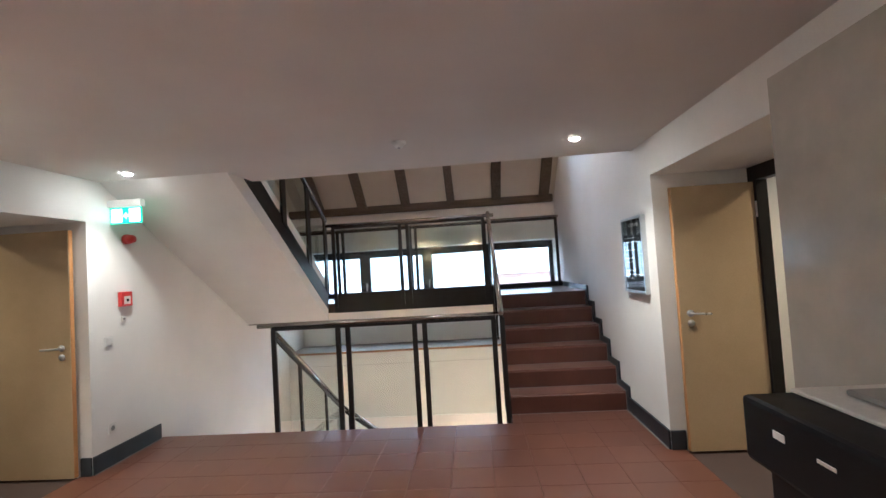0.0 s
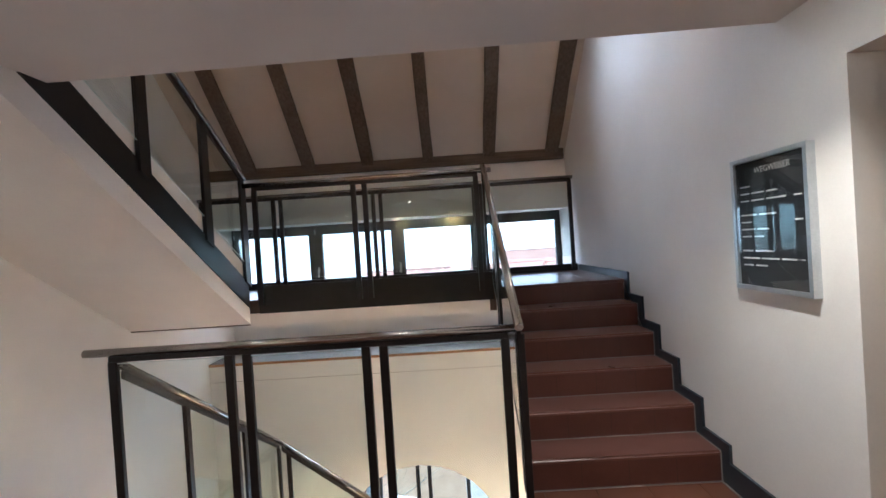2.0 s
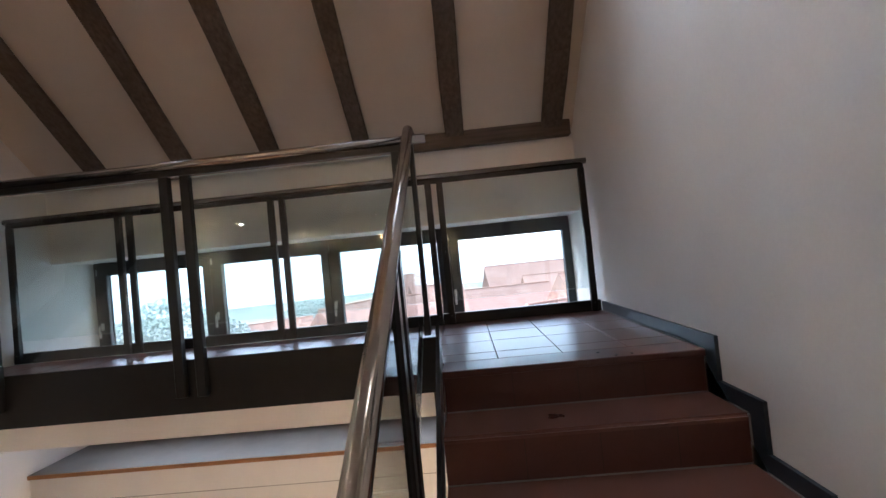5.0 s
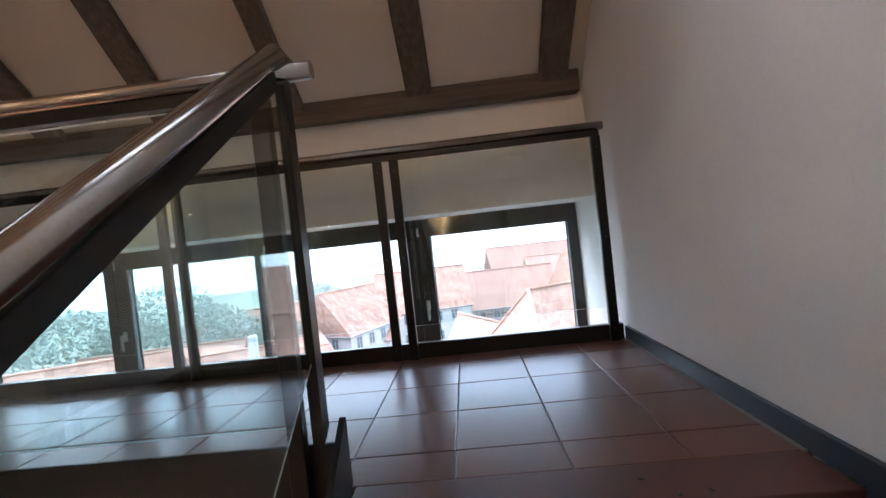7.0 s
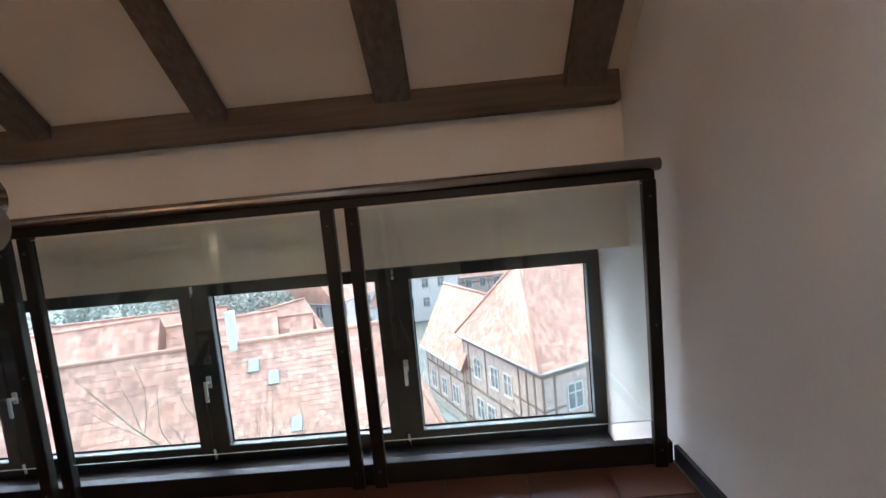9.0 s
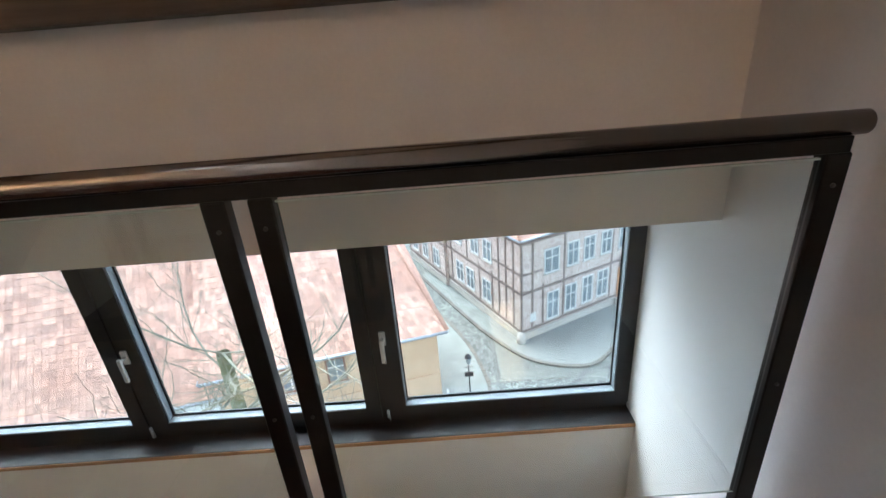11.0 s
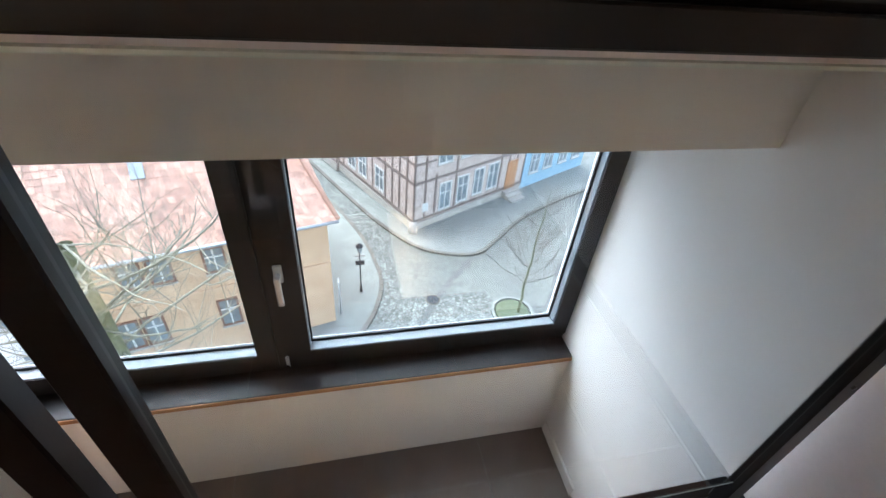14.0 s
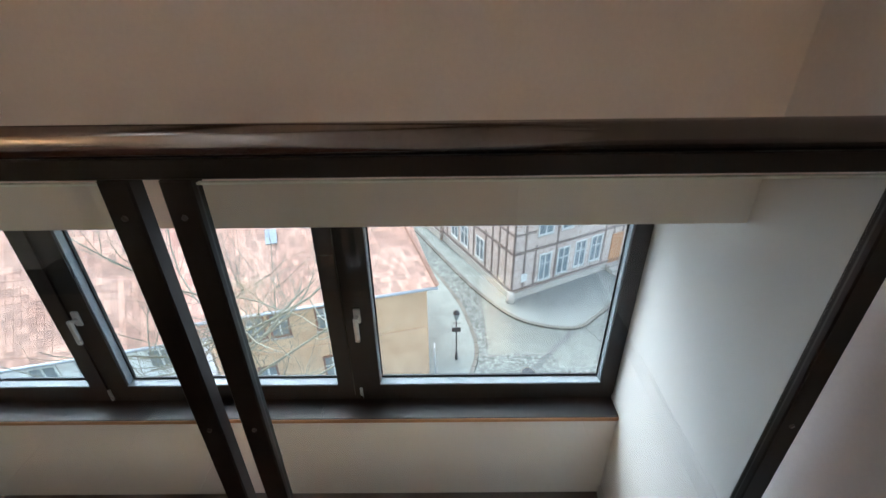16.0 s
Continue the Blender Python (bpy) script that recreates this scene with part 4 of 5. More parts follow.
col = mixed(nt, cr.outputs["Color"], jr.outputs["Color"], 1.0, 'MULTIPLY')
nt.links.new(mixed(nt, col, bigc.outputs["Color"], 1.0, 'MULTIPLY'), b.inputs["Base Color"])
bp = nt.nodes.new("ShaderNodeBump")
bp.inputs["Strength"].default_value, bp.inputs["Distance"].default_value = 0.35, 0.012
nt.links.new(jr.outputs["Color"], bp.inputs["Height"])
nt.links.new(bp.outputs[0], b.inputs["Normal"])

gm = bmesh.new()
bmesh.ops.create_grid(gm, x_segments=2, y_segments=2, size=900)
M_FIELD = surface("pale_winter_fields", (0.15, 0.16, 0.125), (0.21, 0.22, 0.175), 0.95, scale=0.05, fine=0.6, bump=0.3)
gr = structure("ground", gm, M_FIELD, "winter grass and gardens round the old town")
gr.location = (0, 300, GROUND - 0.12)
structure("road", extrude_poly([(-30, 8.63), (30, 8.63), (30, 38), (-2, 60), (-30, 60)], 2, GROUND - 0.1, GROUND - 0.02), M_COBBLE, "grey cobbled street crossing")


def curve_pts(pts, n=6):
    out = []
    P = [Vector((*p, 0)) for p in pts]
    P = [P[0] * 2 - P[1]] + P + [P[-1] * 2 - P[-2]]
    for i in range(1, len(P) - 2):
        for k in range(n):
            u = k / n
            a, b, c, d = P[i - 1], P[i], P[i + 1], P[i + 2]
            v = 0.5 * ((2 * b) + (c - a) * u + (2 * a - 5 * b + 4 * c - d) * u * u + (3 * b - a - 3 * c + d) * u ** 3)
            out.append((v.x, v.y))
    out.append(pts[-1])
    return out


def pavement(label, edge, back):
    e = curve_pts(edge)
    p = structure("pavement", extrude_poly(e + back, 2, GROUND - 0.05, GROUND + 0.08), M_FLAG, label)
    L = 0
    for a, b in zip(e, e[1:]):
        a, b = Vector(a), Vector(b)
        d = (b - a)
        n = max(1, round(d.length / 0.9))
        for k in range(n):
            m = a + d * ((k + 0.5) / n)
            bm = soft_box(-d.length / n / 2 + 0.008, d.length / n / 2 - 0.008, -0.1, 0.1, -0.1, 0.1, 0.015, 1)
            k_ob = part("kerb_stone", bm, M_KERB, p)
            k_ob.matrix_basis = pose(m.x, m.y, GROUND + 0.0, 0, 0, math.degrees(math.atan2(d.y, d.x)))
    return p


pavement("pale slab pavement round the ochre house corner", [(-8, 16.6), (-1.5, 18.6), (1.3, 20.3), (2.6, 23.0), (2.5, 25.4), (1.6, 28.5), (-0.6, 33.0), (-3, 37)], [(-6, 37), (-2.2, 27), (0.45, 21.5), (-8, 19.4)])
pavement("wide pale pavement before the half-timbered house", [(-1.2, 37), (1.7, 31.2), (3.3, 28.3), (5.2, 26.0), (7.8, 25.3), (9.4, 26.4), (12, 28.6), (16.4, 30.9), (24, 34)], [(24, 38), (11.2, 31), (4.9, 27.9), (-0.5, 37)])
# dark gutter strip across the crossing and a manhole cover
gp = curve_pts([(1.5, 16.8), (3.8, 20.2), (5.6, 22.8), (7.75, 25.15)])
gb = bmesh.new()
row = []
for k, (x, y) in enumerate(gp):
    row.append((gb.verts.new((x - 0.13, y + 0.08, GROUND - 0.012)), gb.verts.new((x + 0.13, y - 0.08, GROUND - 0.012))))
for a, b_ in zip(row, row[1:]):
    gb.faces.new((a[0], a[1], b_[1], b_[0]))
M_GUTTER = surface("gutter_setts", (0.075, 0.075, 0.068), (0.11, 0.11, 0.10), 0.8, scale=3, fine=18, bump=0.5)
structure("gutter", gb, M_GUTTER, "darker stone gutter line in the cobbles")
mh = thing("manhole_cover", "round iron manhole cover in the cobbled street", "manhole cover", (4.97, 22.23, GROUND - 0.018))
part("ring", smooth(rod_of((0, 0, 0), (0, 0, 0.012), 0.36, seg=28)), M_KERB, mh)
part("lid", rod_of((0, 0, 0.012), (0, 0, 0.018), 0.29, seg=28), M_IRON, mh)
structure("lawn", smooth(rod_of((8.5, 20.9, GROUND - 0.02), (8.5, 20.9, GROUND + 0.10), 0.85, 0.75, seg=20)), M_GRASS, "small green planting bed round the street tree")
for k in range(14):
    a = k / 14 * 2 * math.pi
    kb = part("kerb_stone", soft_box(-0.2, 0.2, -0.07, 0.07, -0.08, 0.11, 0.012, 1), M_FLAG, bpy.data.objects["lawn"])
    kb.matrix_basis = pose(8.5 + 0.92 * math.cos(a), 20.9 + 0.92 * math.sin(a), GROUND, 0, 0, math.degrees(a) + 90)


# ---- roofs ----
def roof_face(bm_list, a, b, c, d, tile=0.2, course=0.32, tiles=True):
    """Quad a-b (eave), c-d (ridge, c above b); returns tile boxes as vertex and face lists."""
    a, b, c, d = (Vector(v) for v in (a, b, c, d))
    up = ((d - a) + (c - b)) / 2
    n = (b - a).cross(d - a).normalized()
    rows = max(1, round(up.length / course))
    vs, fs = bm_list
    for r in range(rows):
        u0, u1 = r / rows, (r + 1.12) / rows
        l0, r0 = a.lerp(d, u0), b.lerp(c, u0)
        l1, r1 = a.lerp(d, min(1, u1)), b.lerp(c, min(1, u1))
        cnt = max(1, round((r0 - l0).length / tile))
        for k in range(cnt):
            s0, s1 = k / cnt, (k + 0.93) / cnt
            h = random.uniform(0.012, 0.026)
            p = [l0.lerp(r0, s0) + n * h, l0.lerp(r0, s1) + n * h * random.uniform(0.8, 1.2), l1.lerp(r1, s1) + n * 0.006, l1.lerp(r1, s0) + n * 0.006]
            q = [p[0] - n * h, p[1] - n * h]
            i = len(vs)
            vs.extend(p + q)
            fs.extend([(i, i + 1, i + 2, i + 3), (i, i + 4, i + 5, i + 1)])


def house(name, label, at, rz, ln, dp, eave, ridge, base=GROUND, wall=None, hip=(0, 0), over=0.35, tiles=0, front=(), side=(), timber=0, win=None, storey=2.9, category="house", gable_side=True):
    """A house with its front on local y = 0 and its west side on local x = 0; the ridge runs along x."""
    wall, win = wall or M_WHITER, win or M_WINW
    h = thing(name, label, category, (at[0], at[1], base), rz)
    E, R = eave - base, ridge - base
    mid = dp / 2
    wb = box_of(0, ln, 0, dp, -0.5, E)
    w = part("wall", wb, wall, h)
    if hip[0] == 0 or hip[1] == 0:
        gb = bmesh.new()
        for k, x in ((0, 0.0), (1, ln - 0.25)):
            if hip[k] == 0:
                extrude_poly([(0, E), (dp, E), (mid, R - 0.12)], 0, x, x + 0.25, gb)
        part("gable", gb, wall, h)
    sl = (R - E) / mid
    o, ez = over, E - over * sl * 0.9
    x0, x1 = (-o, ln + o)
    A, B, C, D = Vector((x0, -o, ez)), Vector((x1, -o, ez)), Vector((x1, dp + o, ez)), Vector((x0, dp + o, ez))
    P, Q = Vector((x0 + (hip[0] + o if hip[0] else 0), mid, R)), Vector((x1 - (hip[1] + o if hip[1] else 0), mid, R))
    rb = bmesh.new()
    V = [rb.verts.new(v) for v in (A, B, C, D, P, Q)]
    U = [rb.verts.new(v - Vector((0, 0, 0.14))) for v in (A, B, C, D, P, Q)]
    for f in ((0, 1, 5, 4), (2, 3, 4, 5), (3, 0, 4), (1, 2, 5)):
        rb.faces.new([V[i] for i in f])
        rb.faces.new([U[i] for i in reversed(f)])
    for i, j in ((0, 1), (1, 2), (2, 3), (3, 0)):
        rb.faces.new((V[i], U[i], U[j], V[j]))
    rf = part("roof", rb, M_RBASE, h, "red clay tiled roof")
    if tiles:
        L = ([], [])
        roof_face(L, A, B, Q, P, tiles, tiles * 1.15)
        roof_face(L, D, A, P, P, tiles, tiles * 1.15)
        if hip[1]:
            roof_face(L, B, C, Q, Q, tiles, tiles * 1.15)
        me = bpy.data.meshes.new("roof_tiles")
        me.from_pydata([tuple(v) for v in L[0]], [], L[1])
        me.materials.append(M_RTILE)
        to = new("roof_tiles", me)
        to.parent = rf
        tagged(to, kind="stuff")
    rt = bmesh.new()
    rod(rt, P + Vector((0, 0, 0.03)), Q + Vector((0, 0, 0.03)), 0.1, seg=8)
    if hip[0]:
        rod(rt, A + Vector((0, 0, 0.03)), P + Vector((0, 0, 0.03)), 0.09, seg=8)
        rod(rt, D + Vector((0, 0, 0.03)), P + Vector((0, 0, 0.03)), 0.09, seg=8)
    if hip[1]:
        rod(rt, B + Vector((0, 0, 0.03)), Q + Vector((0, 0, 0.03)), 0.09, seg=8)
    part("ridge_tiles", smooth(rt), M_RTILE, rf)
    part("gutter", smooth(rod_of(A + Vector((0, -0.03, -0.05)), B + Vector((0, -0.03, -0.05)), 0.065, seg=8)), M_ZINC, h)
    part("gutter", smooth(rod_of(A + Vector((-0.03, 0, -0.05)), D + Vector((-0.03, 0, -0.05)), 0.065, seg=8)), M_ZINC, h)

    def window(u, z, ww, hh, on_side):
        def bx(bm, u0, u1, d0, d1, z0, z1):
            return box(bm, -d1, -d0, u0, u1, z0, z1) if on_side else box(bm, u0, u1, -d1, -d0, z0, z1)
        wo = part("window", bx(bmesh.new(), u - ww / 2, u + ww / 2, 0.002, 0.012, z, z + hh), M_WPANE, h)
        fr, gz = bmesh.new(), bmesh.new()
        t = 0.07
        for q in ((u - ww / 2 - t, u - ww / 2, z - t, z + hh + t), (u + ww / 2, u + ww / 2 + t, z - t, z + hh + t), (u - ww / 2, u + ww / 2, z - t, z), (u - ww / 2, u + ww / 2, z + hh, z + hh + t)):
            bx(fr, q[0], q[1], 0.003, 0.06, q[2], q[3])
        for q in ((u - 0.03, u + 0.03, z, z + hh), (u - ww / 2, u - 0.03, z + hh * 0.62, z + hh * 0.62 + 0.05), (u + 0.03, u + ww / 2, z + hh * 0.62, z + hh * 0.62 + 0.05)):
            bx(gz, q[0], q[1], 0.013, 0.05, q[2], q[3])
        part("frame", fr, win, wo)
        part("glazing_bar", gz, M_WINW, wo)
        part("sill", bx(bmesh.new(), u - ww / 2 - 0.1, u + ww / 2 + 0.1, 0.003, 0.13, z - t - 0.05, z - t), M_STONE, wo)
    for u, z, ww, hh in front:
        window(u, z, ww, hh, False)
    for u, z, ww, hh in side:
        window(u, z, ww, hh, True)
    if timber:
        def beam(u0, u1, z0, z1, on_side, pr=0.035):
            part("timber", box_of(-pr, -0.002, u0, u1, z0, z1) if on_side else box_of(u0, u1, -pr, -0.002, z0, z1), M_TIMBER, h)
        for on_side, size in ((False, ln), (True, dp)):
            for z in [0.55] + [storey * k for k in range(1, int(E / storey) + 1)] + [E - 0.2]:
                beam(0, size, z + 0.02, z + 0.18, on_side, 0.05)
            n = round(size / timber)
            taken = side if on_side else front
            for k in range(n + 1):
                u = k * size / n
                for z0 in [0.75] + [storey * q + 0.2 for q in range(1, int(E / storey) + 1)]:
                    z1 = min(z0 + storey - 0.4 if z0 < 1 else z0 + storey - 0.2, E - 0.2)
                    if z1 - z0 < 0.4 or any(abs(u - q[0]) < q[2] / 2 + 0.12 and z0 < q[1] + q[3] and z1 > q[1] for q in taken):
                        continue
                    beam(max(0, u - 0.06), min(size, u + 0.06), z0, z1, on_side)
                z0 = storey * 1 + 0.2
                if storey * 2 < E + 1 and k < n:
                    zz = storey + 0.2 + 0.95
                    if not any(abs(u + size / n / 2 - q[0]) < size / n / 2 + q[2] / 2 and q[1] > storey for q in taken):
                        beam(u + 0.09, (k + 1) * size / n - 0.09, zz, zz + 0.13, on_side, 0.03)
        part("plinth", box(box_of(-0.08, ln, -0.08, -0.001, -0.4, 0.5), -0.08, -0.001, 0, dp, -0.4, 0.5), M_STONE, h, "pale stone plinth")
    return h


oh = house("ochre_house", "ochre rendered town house with a red tiled hip roof", (-7.27, 19.47), 14.0, 8.0, 8.0, -6.9, -2.65, wall=M_OCHRE, hip=(0, 1.7), tiles=0.19,
           front=[(u, 1.55, 0.58, 1.2) for u in (0.9, 1.68, 4.11)] + [(u, 4.2, 0.58, 0.95) for u in (1.62, 2.47, 4.10)], win=M_WINB)
part("string_course", box_of(0, 8.0, -0.06, -0.001, 3.3, 3.45), M_OCHRE, oh)
for u, v in ((1.05, 3.25), (1.8, 2.82), (2.6, 1.5)):
    sk = part("roof_hatch", soft_box(-0.2, 0.2, -0.28, 0.28, 0.0, 0.1, 0.015, 1), M_ZINC, oh, "grey metal roof hatch")
    sk.matrix_basis = pose(u, v, 5.93 + v * 1.06, 46.7, 0, 0)
part("chimney", soft_box(0.1, 0.42, 3.8, 4.15, 9.6, 11.5, 0.02, 1), M_WHITER, oh, "slim white chimney")
house("white_house", "white rendered town house with a red tiled roof", (-7.27 - 14 * 0.970 - 0.05, 19.47 - 14 * 0.242), 14.0, 13.95, 8.2, -7.55, -2.6, wall=M_WHITER, tiles=0.22, front=[(u, z, 0.75, 1.15) for z in (1.3, 3.7) for u in (1.2, 2.6, 5.0, 6.4, 8.8, 10.2, 12.4)])
th = house("timber_house", "old half-timbered corner house with pale infill and red roof", (4.87, 27.73), 27, 8.7, 8.4, -6.15, -1.7, wall=M_PINKR, hip=(1.8, 0), tiles=0.2, timber=0.7,
           front=[(2.15, 0.9, 0.72, 1.6), (3.45, 0.95, 0.72, 1.6), (4.7, 1.05, 0.68, 1.6), (5.9, 1.1, 0.74, 1.6), (2.0, 3.85, 0.9, 1.3), (3.5, 3.85, 0.7, 1.3), (4.7, 3.85, 0.7, 1.3), (6.0, 3.85, 0.7, 1.3), (7.4, 3.85, 0.7, 1.3)],
           side=[(3.4, 1.1, 0.8, 1.3), (5.3, 1.1, 0.8, 1.3), (6.6, 1.1, 0.8, 1.3), (3.2, 3.85, 0.75, 1.2), (4.6, 3.85, 0.75, 1.2), (6.6, 3.85, 0.75, 1.2)])
dr = part("door", box_of(7.15, 8.05, -0.05, -0.003, 0.5, 2.5), M_DOORW, th, "orange-brown wooden house door")
for k in range(3):
    part("doorstep", soft_box(6.95, 8.2, -0.42 - 0.3 * (2 - k), -0.1, 0.0 + 0.17 * k, 0.17 * (k + 1), 0.01, 1), M_STONE, th)
part("bollard", smooth(rod_of((-0.1, -0.1, -0.1), (-0.1, -0.1, 0.65), 0.3, 0.2, seg=14)), M_STONE, th, "rounded stone guard at the house corner")
part("sign_plate", box_of(0.55, 0.95, -0.06, -0.052, 1.1, 1.65), M_WINW, th, "small white sign plate")
house("blue_house", "blue rendered house with a red tiled roof", (4.87 + 8.8 * 0.891, 27.73 + 8.8 * 0.454), 27, 6.6, 8.0, -7.2, -2.2, wall=M_BLUER, tiles=0.3, front=[(u, z, 0.75, 1.3) for z in (1.1, 3.6) for u in (1.0, 2.4, 4.0, 5.5)])
house("timber_wing", "lower half-timbered wing with a red tiled roof", (-1.89, 40.56), -63, 6.2, 4.4, -8.2, -4.2, wall=M_PINKR, tiles=0.25, timber=1.0, front=[(1.2, 1.1, 0.8, 1.2), (3.0, 1.1, 0.8, 1.2), (4.8, 1.1, 0.8, 1.2)])


def aim(az, dist):
    return (1.26 + dist * math.sin(radians(az)), 5.85 + dist * math.cos(radians(az)))


TOWN = [  # bearing, distance, turn, length, depth, eave, ridge, wall
    (-27, 62, 30, 8, 7, -8.0, -4.6, M_WHITER), (-20, 52, 5, 8, 6.5, -8.2, -4.4, M_WHITER), (-16, 46, 65, 9, 7, -6.4, -2.4, M_WHITER),
    (-12, 58, 12, 12, 8, -6.6, -1.8, M_WHITER), (-11, 66, 6, 26, 10, -8.6, -3.6, M_PINKR), (8, 78, 4, 30, 11, -7.4, -2.8, M_PINKR),
    (14, 60, 20, 16, 9, -6.6, -1.9, M_WHITER), (22, 52, 28, 14, 9, -6.2, -1.2, M_WHITER), (-39, 34, 20, 9, 7, -8.2, -4.6, M_WHITER),
    (-46, 42, 10, 12, 8, -8.4, -4.4, M_WHITER), (-33, 48, 35, 9, 7, -7.8, -4.4, M_PINKR), (-30, 34, 12, 6, 6, -8.6, -5.2, M_PINKR),
    (-25, 38, 60, 7, 6, -9.0, -5.6, M_WHITER), (-54, 36, 22, 11, 8, -7.6, -3.6, M_WHITER), (3, 100, 8, 24, 10, -6.4, -1.0, M_WHITER), (18, 95, 4, 30, 10, -5.0, 0.2, M_WHITER),
]
for az, di, rz, ln, dp, ev, rg, wl_ in TOWN:
    x, y = aim(az, di)
    house("town_house", "distant old town house with a red tiled roof", (x, y), rz, ln, dp, ev, rg, wall=wl_, tiles=0.42 if di < 64 else 0,
          front=[(u, z, 0.8, 1.15) for z in (-GROUND + ev - 1.9, -GROUND + ev - 4.4) if z > 0.6 for u in [1.3 + 2.1 * k for k in range(int((ln - 1.5) / 2.1))]],
          side=[(u, -GROUND + ev - 1.9, 0.8, 1.15) for u in (dp * 0.3, dp * 0.7)], timber=1.3 if wl_ is M_PINKR else 0)


# ---- bare trees ----
def tree(name, label, at, height, spread, seed, girth, levels=5, leader=False, twig=None, stub=0.0):
    r = random.Random(seed)
    t = thing(name, label, "tree", (at[0], at[1], GROUND))
    trunk, twigs = ([], []), ([], [])

    def limb(store, p, q, ra, rb, seg):
        ax = (q - p).normalized()
        s = ax.orthogonal().normalized()
        u = ax.cross(s)
        vs, fs = store
        i = len(vs)
        for c, rr in ((p, ra), (q, rb)):
            for k in range(seg):
                a = 2 * math.pi * k / seg
                vs.append(tuple(c + s * math.cos(a) * rr + u * math.sin(a) * rr))
        for k in range(seg):
            fs.append((i + k, i + (k + 1) % seg, i + seg + (k + 1) % seg, i + seg + k))

    def grow(p, d, length, rad, lv):
        segs = 3
        for s in range(segs):
            q = p + d * (length / segs)
            r1 = rad * (1 - 0.3 / segs * 1.2)
            limb(trunk if lv <= 1 else twigs, p, q, rad, r1, 8 if lv < 2 else (5 if lv < 4 else 3))
            p, rad = q, r1
            d = (d + Vector((r.uniform(-1, 1), r.uniform(-1, 1), r.uniform(-0.3, 0.7))) * 0.26).normalized()
            if lv < levels and (s > 0 or lv > 0):
                for _ in range(2 if lv in (1, 2, 3) else 1):
                    side = Vector((r.uniform(-1, 1), r.uniform(-1, 1), r.uniform(-0.15, 0.75))).normalized()
                    nd = (d * (1.0 - spread) + side * (0.55 + spread)).normalized()
                    grow(p, nd, length * r.uniform(0.5, 0.72), rad * r.uniform(0.36, 0.5), lv + 1)
        if lv < levels:
            grow(p, d, length * 0.62, rad * 0.8, lv + 1)
    if leader:
        n = 16
        p = Vector((0, 0, -0.2))
        for k in range(n):
            q = p + Vector((r.uniform(-0.05, 0.05), r.uniform(-0.05, 0.05), height / n))
            limb(trunk, p, q, girth * (1 - (1 - stub) * k / n) + 0.008, girth * (1 - (1 - stub) * (k + 1) / n) + 0.008, 10)
            p = q
            if stub:
                if k > 7:
                    for _ in range(3):
                        an = r.uniform(0, 6.28)
                        grow(p, Vector((math.cos(an), math.sin(an), r.uniform(0.1, 1.0))).normalized(), r.uniform(1.4, 3.0), r.uniform(0.02, 0.042), 2)
            elif k > 3:
                for _ in range(4):
                    an = r.uniform(0, 6.28)
                    grow(p, Vector((math.cos(an), math.sin(an), 0.75)).normalized(), height * 0.26 * (1.12 - k / n), girth * 0.22 * (1.15 - k / n), 2)
    else:
        grow(Vector((0, 0, -0.2)), Vector((0.03, 0.02, 1)), height * 0.42, girth, 0)
    for nm, (vs, fs), mat in (("trunk", trunk, M_BARK), ("crown", twigs, twig or M_TWIG)):
        me = bpy.data.meshes.new(nm)
        me.from_pydata(vs, [], fs)
        me.shade_smooth()
        me.materials.append(mat)
        ob = new(nm, me)
        ob.parent = t
        if nm == "crown":
            tagged(ob, "bare winter twigs", kind="stuff")
    return t


tree("street_tree", "slender bare winter street tree in a planting bed", (8.79, 20.82), 6.8, 0.2, 3, 0.065, 4, True, M_TWIGD)
tree("old_tree", "old mossy cut-back winter tree with thin bare shoots", (-4.05, 15.1), 9.7, 0.3, 11, 0.2, 4, True, None, 0.7)
tree("garden_tree", "bare winter tree between the roofs", (-12.5, 24.0), 8.0, 0.4, 19, 0.16, 4)


def round_tree(at, top, width, seed):
    """Far tree: a trunk with a crown of many small clumps, haze in the crown's colour."""
    r = random.Random(seed)
    t = thing("far_tree", "tree among the distant roofs, haze painted into its pale grey-green", "tree", (at[0], at[1], GROUND))
    H = top - GROUND
    part("trunk", smooth(rod_of((0, 0, -0.2), (0, 0, H * 0.6), 0.35, 0.12, seg=8)), M_BARK, t)
    vs, fs = [], []
    for _ in range(3200):
        v = Vector((r.gauss(0, 1), r.gauss(0, 1), r.gauss(0, 1))).normalized() * r.uniform(0.35, 1.0) ** 0.5
        c = Vector((v.x * width / 2, v.y * width / 2, H * 0.66 + v.z * H * 0.34))
        s = r.uniform(0.10, 0.26)
        a, b_ = Vector((r.uniform(-1, 1), r.uniform(-1, 1), r.uniform(-1, 1))).normalized() * s, Vector((r.uniform(-1, 1), r.uniform(-1, 1), r.uniform(-1, 1))).normalized() * s
        i = len(vs)
        vs += [c + a, c + b_, c - a * 0.8, c - b_ * 0.9]
        fs += [(i, i + 1, i + 2), (i, i + 2, i + 3), (i, i + 1, i + 3)]
    me = bpy.data.meshes.new("crown")
    me.from_pydata([tuple(v) for v in vs], [], fs)
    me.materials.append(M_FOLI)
    c = new("crown", me)
    c.parent = t
    tagged(c, kind="stuff")


for k, (az, di, tp, wd) in enumerate(((-29, 46, -3.0, 7), (-31, 52, -2.0, 8), (-24, 48, -4.2, 6), (-38, 56, -2.2, 9), (-44, 60, -1.0, 10), (-35, 70, 0.5, 12), (-20, 80, -3.0, 12), (-50, 70, 1.0, 12))):
    round_tree(aim(az, di), tp, wd, 40 + k)

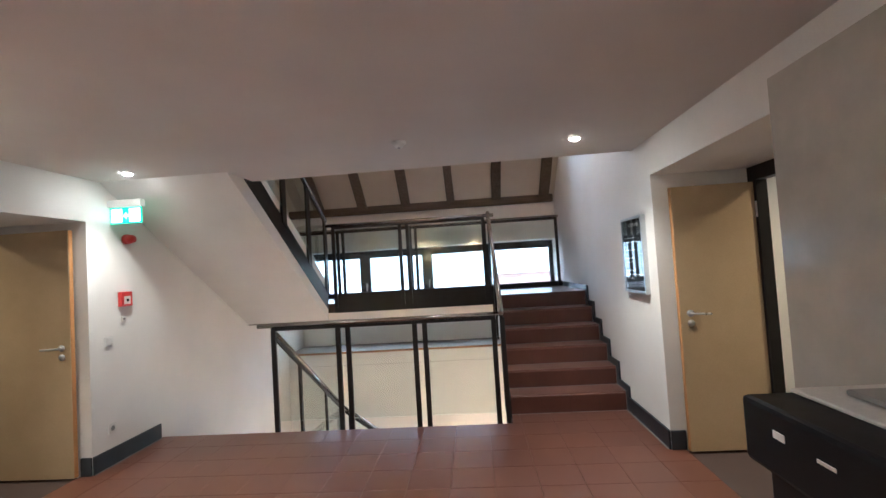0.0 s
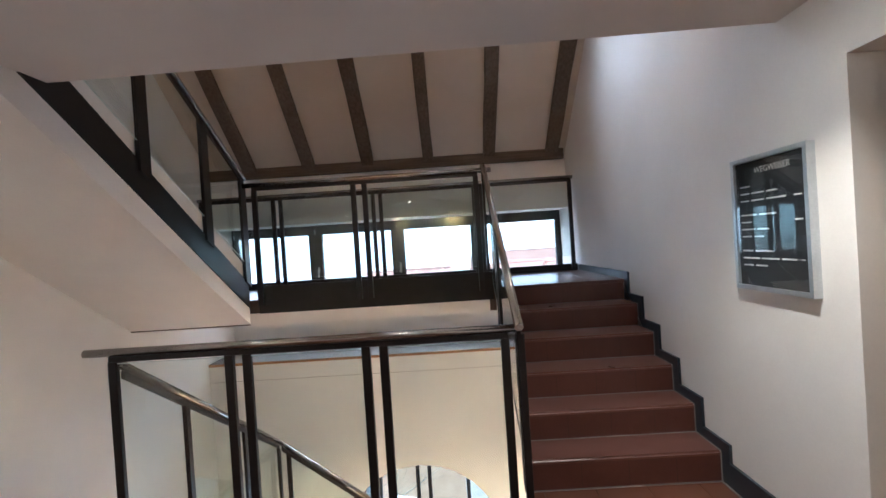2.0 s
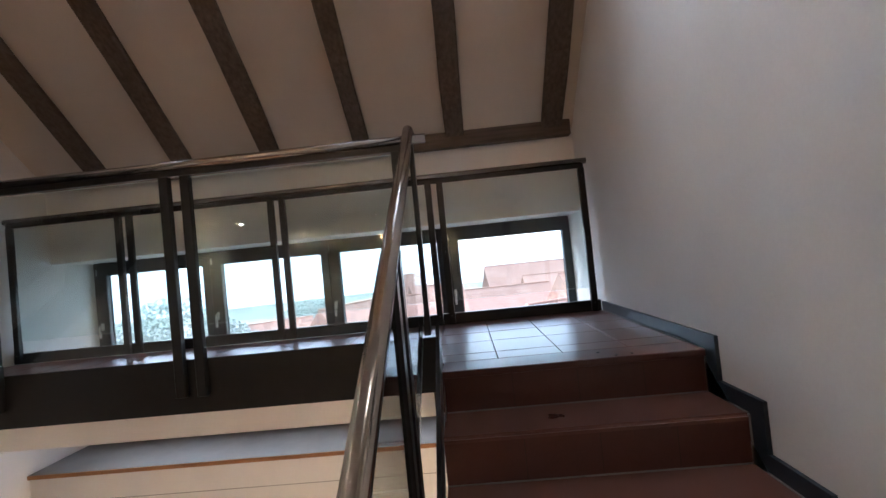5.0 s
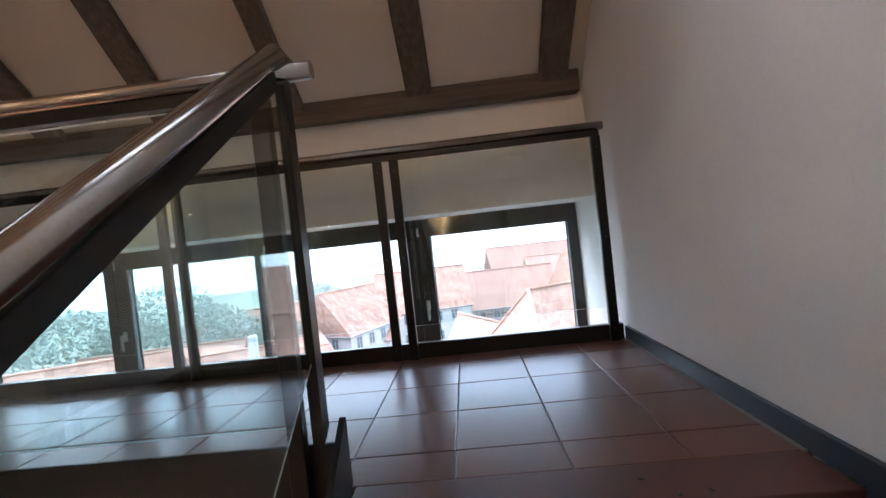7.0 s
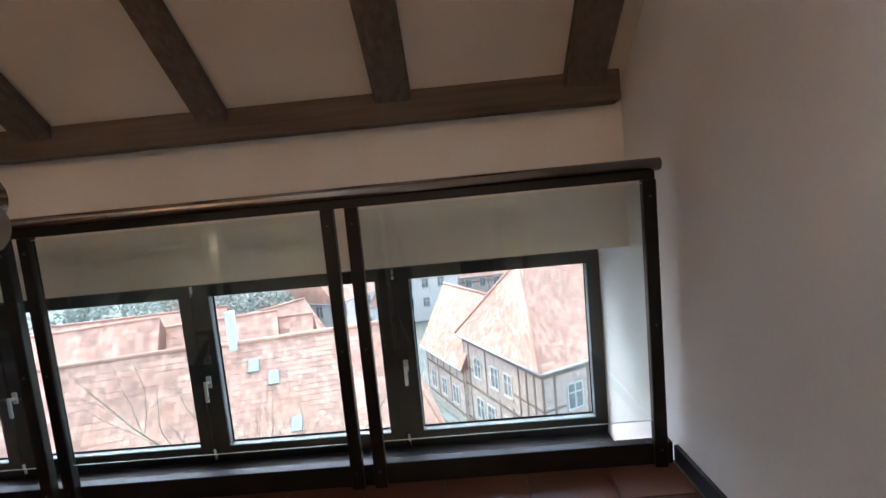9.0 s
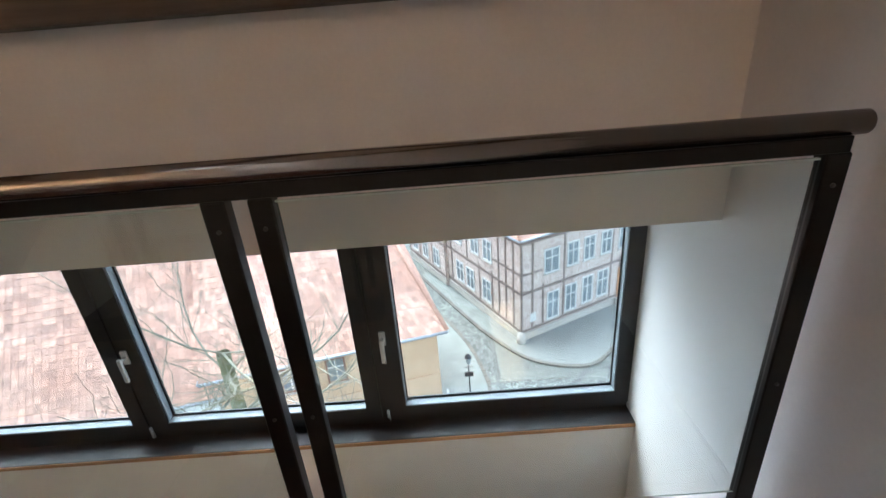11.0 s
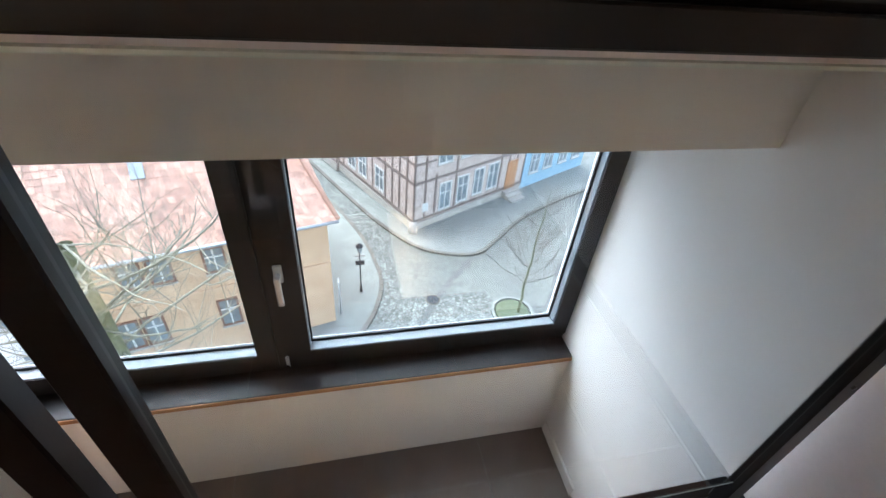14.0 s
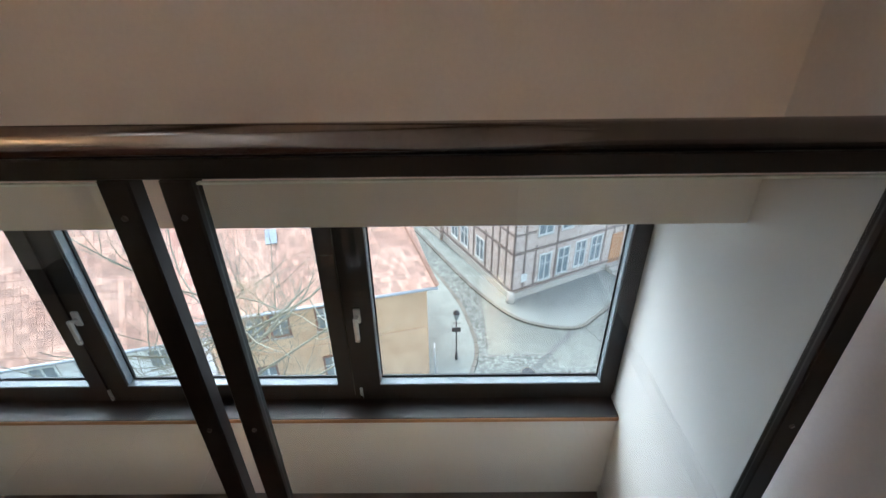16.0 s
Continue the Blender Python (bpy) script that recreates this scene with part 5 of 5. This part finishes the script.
# ---- wooded hills far behind the town, haze put into pale colour and glow ----
M_HAZE, nt, b = nodes_of("hill_with_painted_haze", 1.0)
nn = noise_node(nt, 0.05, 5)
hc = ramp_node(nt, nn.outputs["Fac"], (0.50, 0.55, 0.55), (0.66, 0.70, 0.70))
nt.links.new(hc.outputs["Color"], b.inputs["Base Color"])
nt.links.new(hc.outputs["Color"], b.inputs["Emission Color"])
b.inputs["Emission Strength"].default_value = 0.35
hb = bmesh.new()
rnd = random.Random(9)
prev = None
for k in range(61):
    az = radians(-75 + k * 2.4)
    x, y = 260 * math.sin(az), 260 * math.cos(az)
    top = 4 + 16 * max(0, math.sin((k - 3) / 60 * math.pi * 1.1)) * (1 if k < 30 else 0.5) + rnd.uniform(-1.2, 1.2) + (6 if k < 26 else 0)
    cur = (hb.verts.new((x, y, GROUND - 2)), hb.verts.new((x * 1.1, y * 1.1, top)))
    if prev:
        hb.faces.new((prev[0], cur[0], cur[1], prev[1]))
    prev = cur
structure("backdrop", smooth(hb), M_HAZE, "wooded hills behind the town, haze painted into their glowing colour")

# ---- street lamp and sign ----
lp = thing("street_lamp", "dark iron street lamp with a small sign on the pavement", "street lamp", (1.69, 23.09, GROUND + 0.08))
part("pole", smooth(rod_of((0, 0, 0), (0, 0, 2.35), 0.035, 0.025)), M_IRON, lp)
part("base", smooth(rod_of((0, 0, 0), (0, 0, 0.4), 0.075, 0.05)), M_IRON, lp)
part("sign_plate", box_of(-0.2, 0.2, -0.02, 0.02, 1.65, 1.88), M_IRON, lp)
lt = part("lantern", rod_of((0, 0, 2.35), (0, 0, 2.7), 0.08, 0.15, seg=6), M_WPANE, lp)
part("roof", rod_of((0, 0, 2.7), (0, 0, 2.87), 0.18, 0.025, seg=6), M_IRON, lt)
part("bracket", rod_of((-0.22, 0, 2.15), (0.22, 0, 2.15), 0.015, seg=8), M_IRON, lp)
sp = thing("sign_post", "thin grey sign post on the pavement", "sign post", (0.72, 21.76, GROUND + 0.08))
part("pole", smooth(rod_of((0, 0, 0), (0, 0, 2.0), 0.03)), M_ZINC, sp)
part("plate", box_of(-0.03, 0.03, -0.16, 0.16, 1.65, 2.0), M_WINW, sp)

# ================= tiles of the floors, last =================
TS = 0.305


def tile_field(parent, x0, x1, y0, y1, z, ox, oy, gap=0.002, e=0.0022):
    n = 0
    i0, i1 = math.floor((x0 - ox) / TS), math.ceil((x1 - ox) / TS)
    j0, j1 = math.floor((y0 - oy) / TS), math.ceil((y1 - oy) / TS)
    cache = {}
    for i in range(i0, i1):
        for j in range(j0, j1):
            a, b = max(x0, ox + i * TS + gap), min(x1, ox + (i + 1) * TS - gap)
            c, d = max(y0, oy + j * TS + gap), min(y1, oy + (j + 1) * TS - gap)
            if b - a < 0.02 or d - c < 0.02:
                continue
            key = (round(b - a, 3), round(d - c, 3))
            if key not in cache:
                w, h = key[0] / 2, key[1] / 2
                bm = bmesh.new()
                lo = [bm.verts.new(v) for v in ((-w, -h, -0.012), (w, -h, -0.012), (w, h, -0.012), (-w, h, -0.012))]
                md = [bm.verts.new(v) for v in ((-w, -h, -0.0015), (w, -h, -0.0015), (w, h, -0.0015), (-w, h, -0.0015))]
                hi = [bm.verts.new(v) for v in ((-w + e, -h + e, 0), (w - e, -h + e, 0), (w - e, h - e, 0), (-w + e, h - e, 0))]
                for p, q in ((lo, md), (md, hi)):
                    for k in range(4):
                        bm.faces.new((p[k], p[(k + 1) % 4], q[(k + 1) % 4], q[k]))
                bm.faces.new(hi)
                cache[key] = mesh_only("tile", bm, M_TILE)
            piece("tile", cache[key], parent, (0, 0, 0), pose((a + b) / 2, (c + d) / 2, z + random.uniform(-0.0004, 0.0002), random.uniform(-0.03, 0.03), random.uniform(-0.03, 0.03), 0))
            n += 1
    return n


fl = bpy.data.objects["floor"]
tile_field(fl, XL - 0.1, XR + 0.1, 0.3, Y_GUARD - 0.022, 0.0, 0.02, Y_GUARD - 0.022 - 20 * TS, 0.0012, 0.001)
tile_field(bpy.data.objects["floor_stair_foot"], 0.862, XR - 0.018, Y_GUARD - 0.02, STAIR_Y - 0.006, 0.0, 0.02, Y_GUARD - 0.022, 0.0012, 0.001)
joint_rest = structure("floor_rest", box_of(XL - 0.79, XR + 0.75, -3.0, 0.298, -0.0119, -0.001), M_TILE, "terracotta floor further back in the hall")
tile_field(bpy.data.objects["floor_half_landing"], XL + 0.01, XR - 0.018, Y_FASCIA + 0.013, Y_EDGE - 0.032, LAND, 0.513, 7.505 - 10 * TS)
